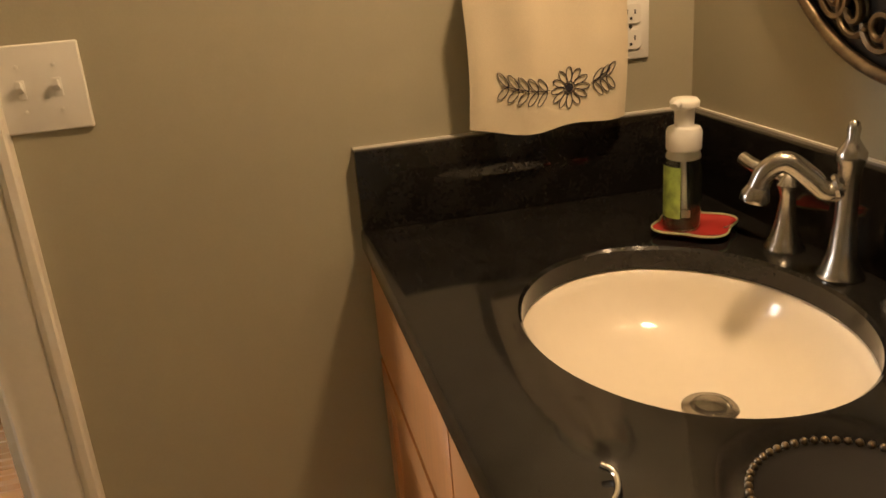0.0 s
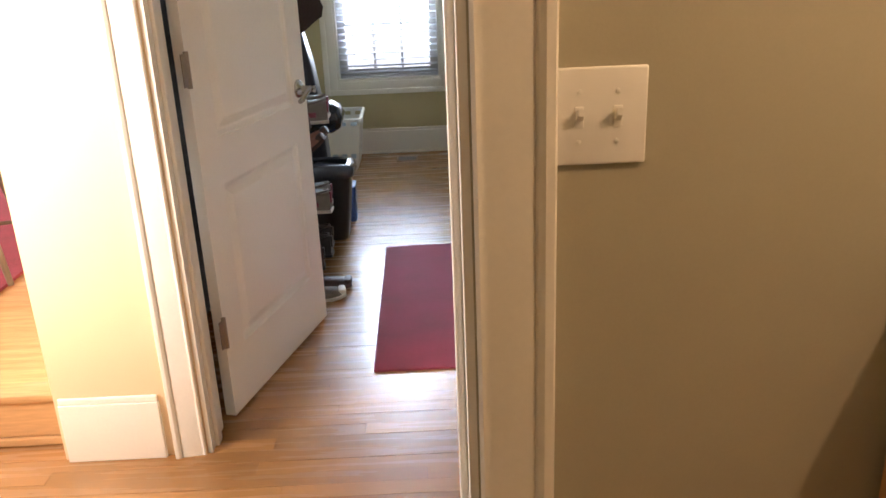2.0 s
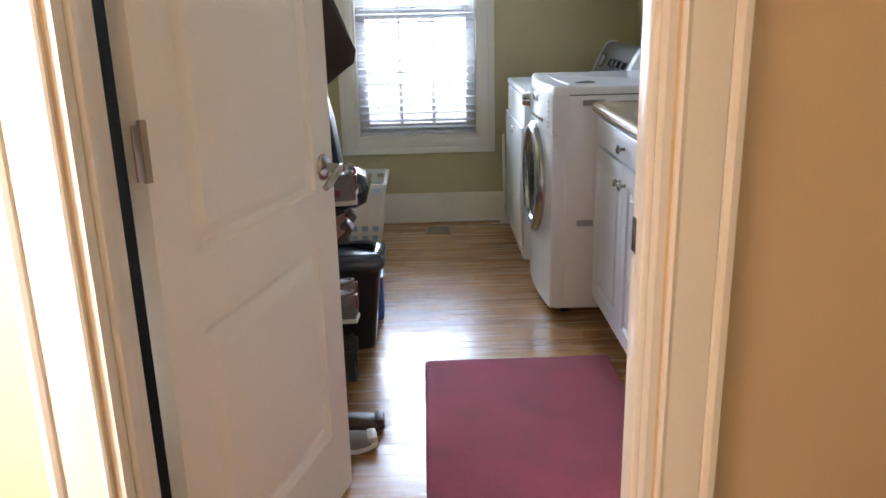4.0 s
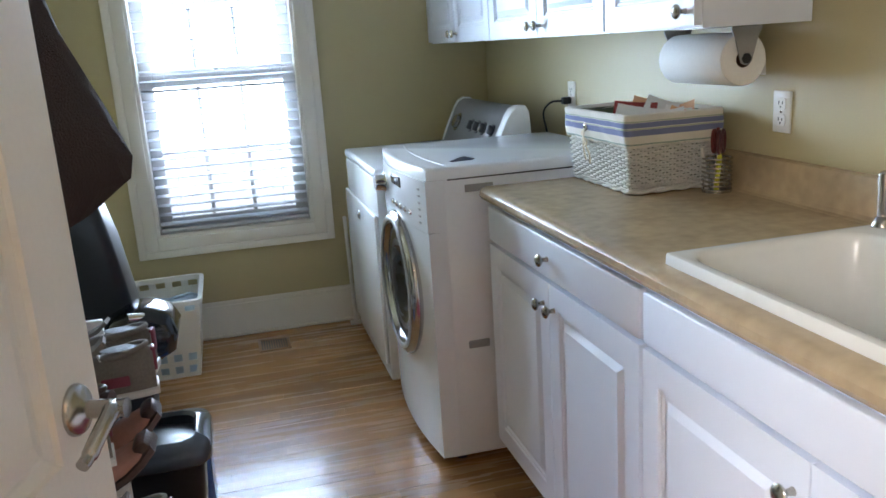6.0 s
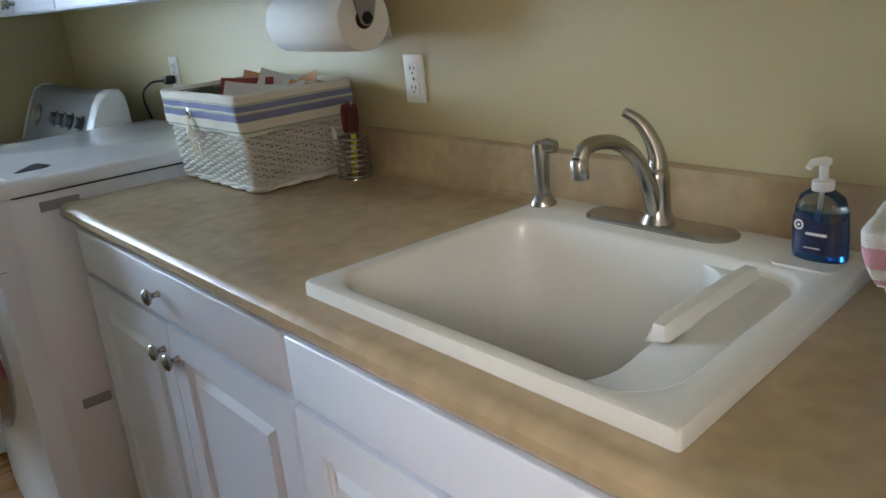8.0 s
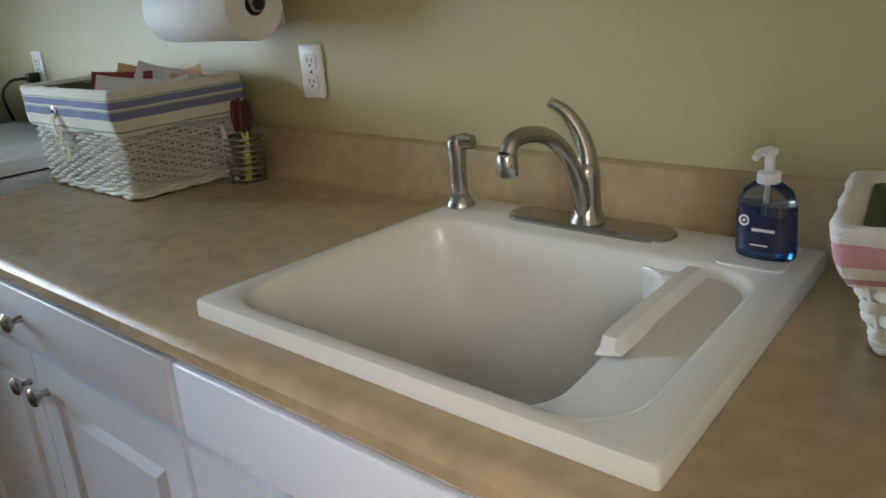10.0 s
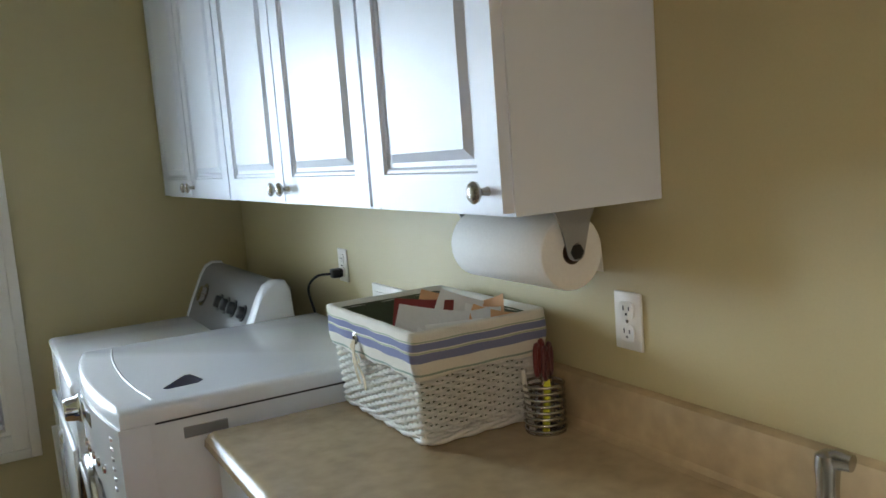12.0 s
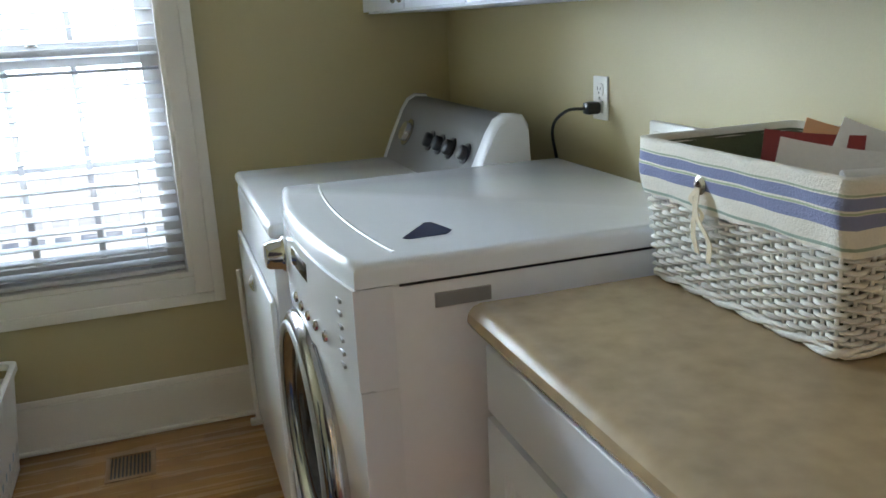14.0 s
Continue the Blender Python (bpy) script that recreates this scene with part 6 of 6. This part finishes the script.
for sgn, reach in ((-1, 0.105), (1, 0.062)):
    bm = B()
    stitch(bm, [(fu + sgn * (0.033 + (reach - 0.03) * s) * kx, fv + (0.004 + 0.016 * (1 - s) * 0 + (0.02 if sgn > 0 else 0.012) * s) * kz) for s in [q / 10 for q in range(11)]])
    nl = 5 if sgn < 0 else 3
    for k in range(nl):
        for up in (-1, 1):
            s0 = (k + 0.3) / nl
            bu, bv = 0.033 + (reach - 0.03) * s0, 0.004 + 0.012 * s0
            pts = []
            for q in range(11):
                s = 2 * math.pi * q / 10
                r, w = 0.013 - 0.012 * math.cos(s), 0.0045 * math.sin(s)
                ang = radians(52 * up)
                pts.append((fu + sgn * (bu + r * math.cos(ang) - w * math.sin(ang)) * kx, fv + (bv + r * math.sin(ang) + w * math.cos(ang)) * kz))
            stitch(bm, pts)
    part("embroidered_spray", bm, M_INK, tw, "dark leaf spray embroidery", 60)

# oval mirror in a pierced scroll frame
MY, MZ, MA, MB = 1.53, 1.57, 0.335, 0.43
mir = thing("wall_mirror", "oval mirror in an antique bronze scroll frame", "mirror", (BE, MY, MZ))
eo = lambda a, s: Vector((0, MA * s * math.cos(a), MB * s * math.sin(a)))
ringp = lambda s, x: [eo(2 * math.pi * k / 96, s) + Vector((x, 0, 0)) for k in range(97)]
bm = B()
rings(bm, [[v for v in ringp(s, x)[:-1]] for s, x in ((0.99, 0), (0.99, -0.008), (0.74, -0.008), (0.74, 0))], False, False)
part("backing", bm, M_BLACKP, mir, "", 50)
for s, r, x in ((0.985, 0.008, -0.014), (0.775, 0.011, -0.018)):
    bm = B()
    tube(bm, ringp(s, x), r, 8, False)
    part("frame_bead", bm, M_BRONZE, mir, "", 60)
bm = B()
for k in range(150):
    a = 2 * math.pi * k / 150
    c = eo(a, 0.755) + Vector((-0.022, 0, 0))
    d = eo(a + 0.03, 0.755) - eo(a, 0.755)
    tube(bm, [c - d * 0.6 + (eo(a, 0.77) - eo(a, 0.755)), c + d * 0.6 - (eo(a, 0.77) - eo(a, 0.755))], 0.005, 5)
part("rope_bead", bm, mat("pale_bronze", (0.42, 0.32, 0.22), 0.35, 0.6), mir, "pale twisted rope bead", 60)
bm = B()
for k in range(22):
    a0 = 2 * math.pi * k / 22
    for flip in (1, -1):
        pts = []
        for q in range(26):
            t_ = q / 25
            th = t_ * 4.2 * math.pi / 1.4
            rr_ = 0.030 * (1 - 0.75 * t_)
            ctr = eo(a0 + flip * 0.055, 0.875)
            tang = (eo(a0 + 0.02, 0.88) - eo(a0, 0.88)).normalized()
            rad_ = eo(a0, 0.88).normalized()
            pts.append(ctr + tang * (flip * rr_ * math.cos(th)) + rad_ * (rr_ * math.sin(th) * 0.9) + Vector((-0.016, 0, 0)))
        tube(bm, pts, 0.0048, 6)
part("scrollwork", bm, M_BRONZE, mir, "pierced bronze scrolls", 60)
tagged(mir.children[-1], kind="stuff")
bm = B()
rings(bm, [[v for v in ringp(s, -0.01)[:-1]] for s in (0.745, 0.3, 0.01)], False, True)
part("mirror_glass", bm, M_MIRROR, mir, "silvered mirror glass", 60)

# ---- hall step and dining room ----
bm = B()
box(bm, -5.0, -1.19, DY - 0.03, DY + 0.06, DZ - 0.024, DZ + 0.001, 0.006)
tagged(part("step_nosing", bm, M_OAKD, None, "oak stair nosing at the dining room step", 40), "", "step", "", "structure")
bm = B()
box(bm, -5.0, -1.19, DY - 0.004, DY, 0.03, DZ - 0.024)
box(bm, -5.0, -1.19, DY - 0.018, DY - 0.004, 0.0, 0.03, 0.006)
tagged(part("step_riser", bm, M_OAKD, None, "oak riser of the dining room step", 0), "", "step", "", "structure")
bm = B()
rings(bm, [rr_loop(-4.6, -1.79, 3.86, 7.0, z, 0.01) for z in (DZ - 0.005, DZ + 0.008)])
tagged(part("rug", bm, mat("red_dining_rug", (0.24, 0.035, 0.06), 0.95, grain=120, vary=0.35, stain=7, bump=0.6), None, "red patterned rug under the dining table", 0), "", "rug")
M_CHAIR = mat("grey_brown_wood", (0.16, 0.13, 0.10), 0.4, grain=40, vary=0.2)
ch = thing("dining_chair", "grey brown wooden dining chair on the rug", "chair", (-1.99, 4.28, DZ + 0.008), 100)
bm = B()
rings(bm, [rr_loop(-0.2, 0.2, -0.2, 0.2, z, 0.06) for z in (0.43, 0.445, 0.455)])
part("seat", bm, M_CHAIR, ch, "", 40)
for sx in (-1, 1):
    for sy in (-1, 1):
        bm = B()
        tube(bm, [(sx * 0.14, sy * 0.13, 0.435), (sx * 0.19, sy * 0.20, 0.0)], [0.018, 0.012], 10)
        part("leg", bm, M_CHAIR, ch, "", 50)
    bm = B()
    tube(bm, [(sx * 0.172, -0.17, 0.16), (sx * 0.172, 0.17, 0.16)], 0.009, 8)
    part("stretcher", bm, M_CHAIR, ch, "", 50)
bm = B()
tube(bm, [(-0.172, 0, 0.16), (0.172, 0, 0.16)], 0.009, 8)
part("stretcher", bm, M_CHAIR, ch, "", 50)
for k in range(6):
    bm = B()
    x = -0.17 + 0.068 * k
    tube(bm, [(x, 0.18, 0.45), (x * 1.08, 0.24, 0.86)], 0.009 if 0 < k < 5 else 0.014, 8)
    part("back_spindle", bm, M_CHAIR, ch, "", 50)
bm = B()
rings(bm, [[Vector((x, 0.245 - 0.5 * x * x + o, z)) for o, z in ((0, 0.83), (0.018, 0.83), (0.022, 0.92), (0.004, 0.92))] for x in [-0.21 + 0.042 * k for k in range(11)]])
part("back_rail", bm, M_CHAIR, ch, "", 40)
tb = thing("dining_table", "dark wooden dining table on the rug", "table", (-2.75, 5.05, DZ + 0.008))
M_DARKW = mat("dark_walnut", (0.045, 0.022, 0.016), 0.3, grain=30, vary=0.3)
bm = B()
box(bm, -0.55, 0.55, -0.85, 0.85, 0.72, 0.75, 0.006)
part("tabletop", bm, M_DARKW, tb)
bm = B()
box(bm, -0.48, 0.48, -0.78, 0.78, 0.63, 0.72, 0.002)
part("apron", bm, M_DARKW, tb)
for sx in (-1, 1):
    for sy in (-1, 1):
        bm = B()
        lathe(bm, [(0.022, 0), (0.026, 0.05), (0.038, 0.3), (0.03, 0.5), (0.045, 0.55), (0.045, 0.64)], (sx * 0.46, sy * 0.76, 0), (0, 0, 1), 16)
        part("leg", bm, M_DARKW, tb, "", 50)
dd = tagged(thing("door_2", "white panelled double door of the dining room", "door", (-3.4, 7.495, DZ)), kind="structure")
for k in (0, 1):
    bm = B()
    panel_face(bm, 0.7, 2.0, 0.035, [(0.1, 0.6, 0.2, 0.8), (0.1, 0.6, 0.95, 1.85)], [(0.01, -0.006), (0.03, -0.008), (0.05, -0.002)], lambda u, v, d, k=k: Vector((k * 0.704 + u, -d, v)))
    part("leaf", bm, M_TRIM, dd, "", 25)

# ---- floor boards, laid last ----
board_me = mesh_of(rings(B(), [[Vector((x, y, z)) for x, y in ((-0.5, -0.5), (0.5, -0.5), (0.5, 0.5), (-0.5, 0.5))] for z in (-1, 0)]), "floor_board", 0)
board_me.materials.append(M_OAK)
rng = random.Random(4)
BWD = 0.0605
spare = B()
row, y, made = 0, BN + 0.05, 0
while y < LN - 0.001:
    w = min(BWD, LN - y)
    x, xe = (LW, LE) if y > HN + 0.06 else (-1.9, 1.0)
    x0 = x
    first = True
    while x < xe - 0.01:
        ln = rng.uniform(0.55, 1.5) * (rng.uniform(0.3, 1) if first else 1)
        first = False
        if xe - x - ln < 0.25:
            ln = xe - x
        z = -0.0008 * rng.random()
        b = new("floor_board", board_me)
        b.parent = FLOOR
        b.matrix_basis = Matrix.LocRotScale((x + ln / 2, y + w / 2, z), None, (ln - 0.0006, w - 0.0006, 0.0115))
        x += ln
        made += 1
    y += BWD
    row += 1
box(spare, -5.0, -1.9, BN + 0.05, DY, -0.0115, -0.0006)
part("floor_rest", spare, M_OAK, FLOOR, "", 0)
tagged(bpy.data.objects["floor_rest"], kind="stuff")
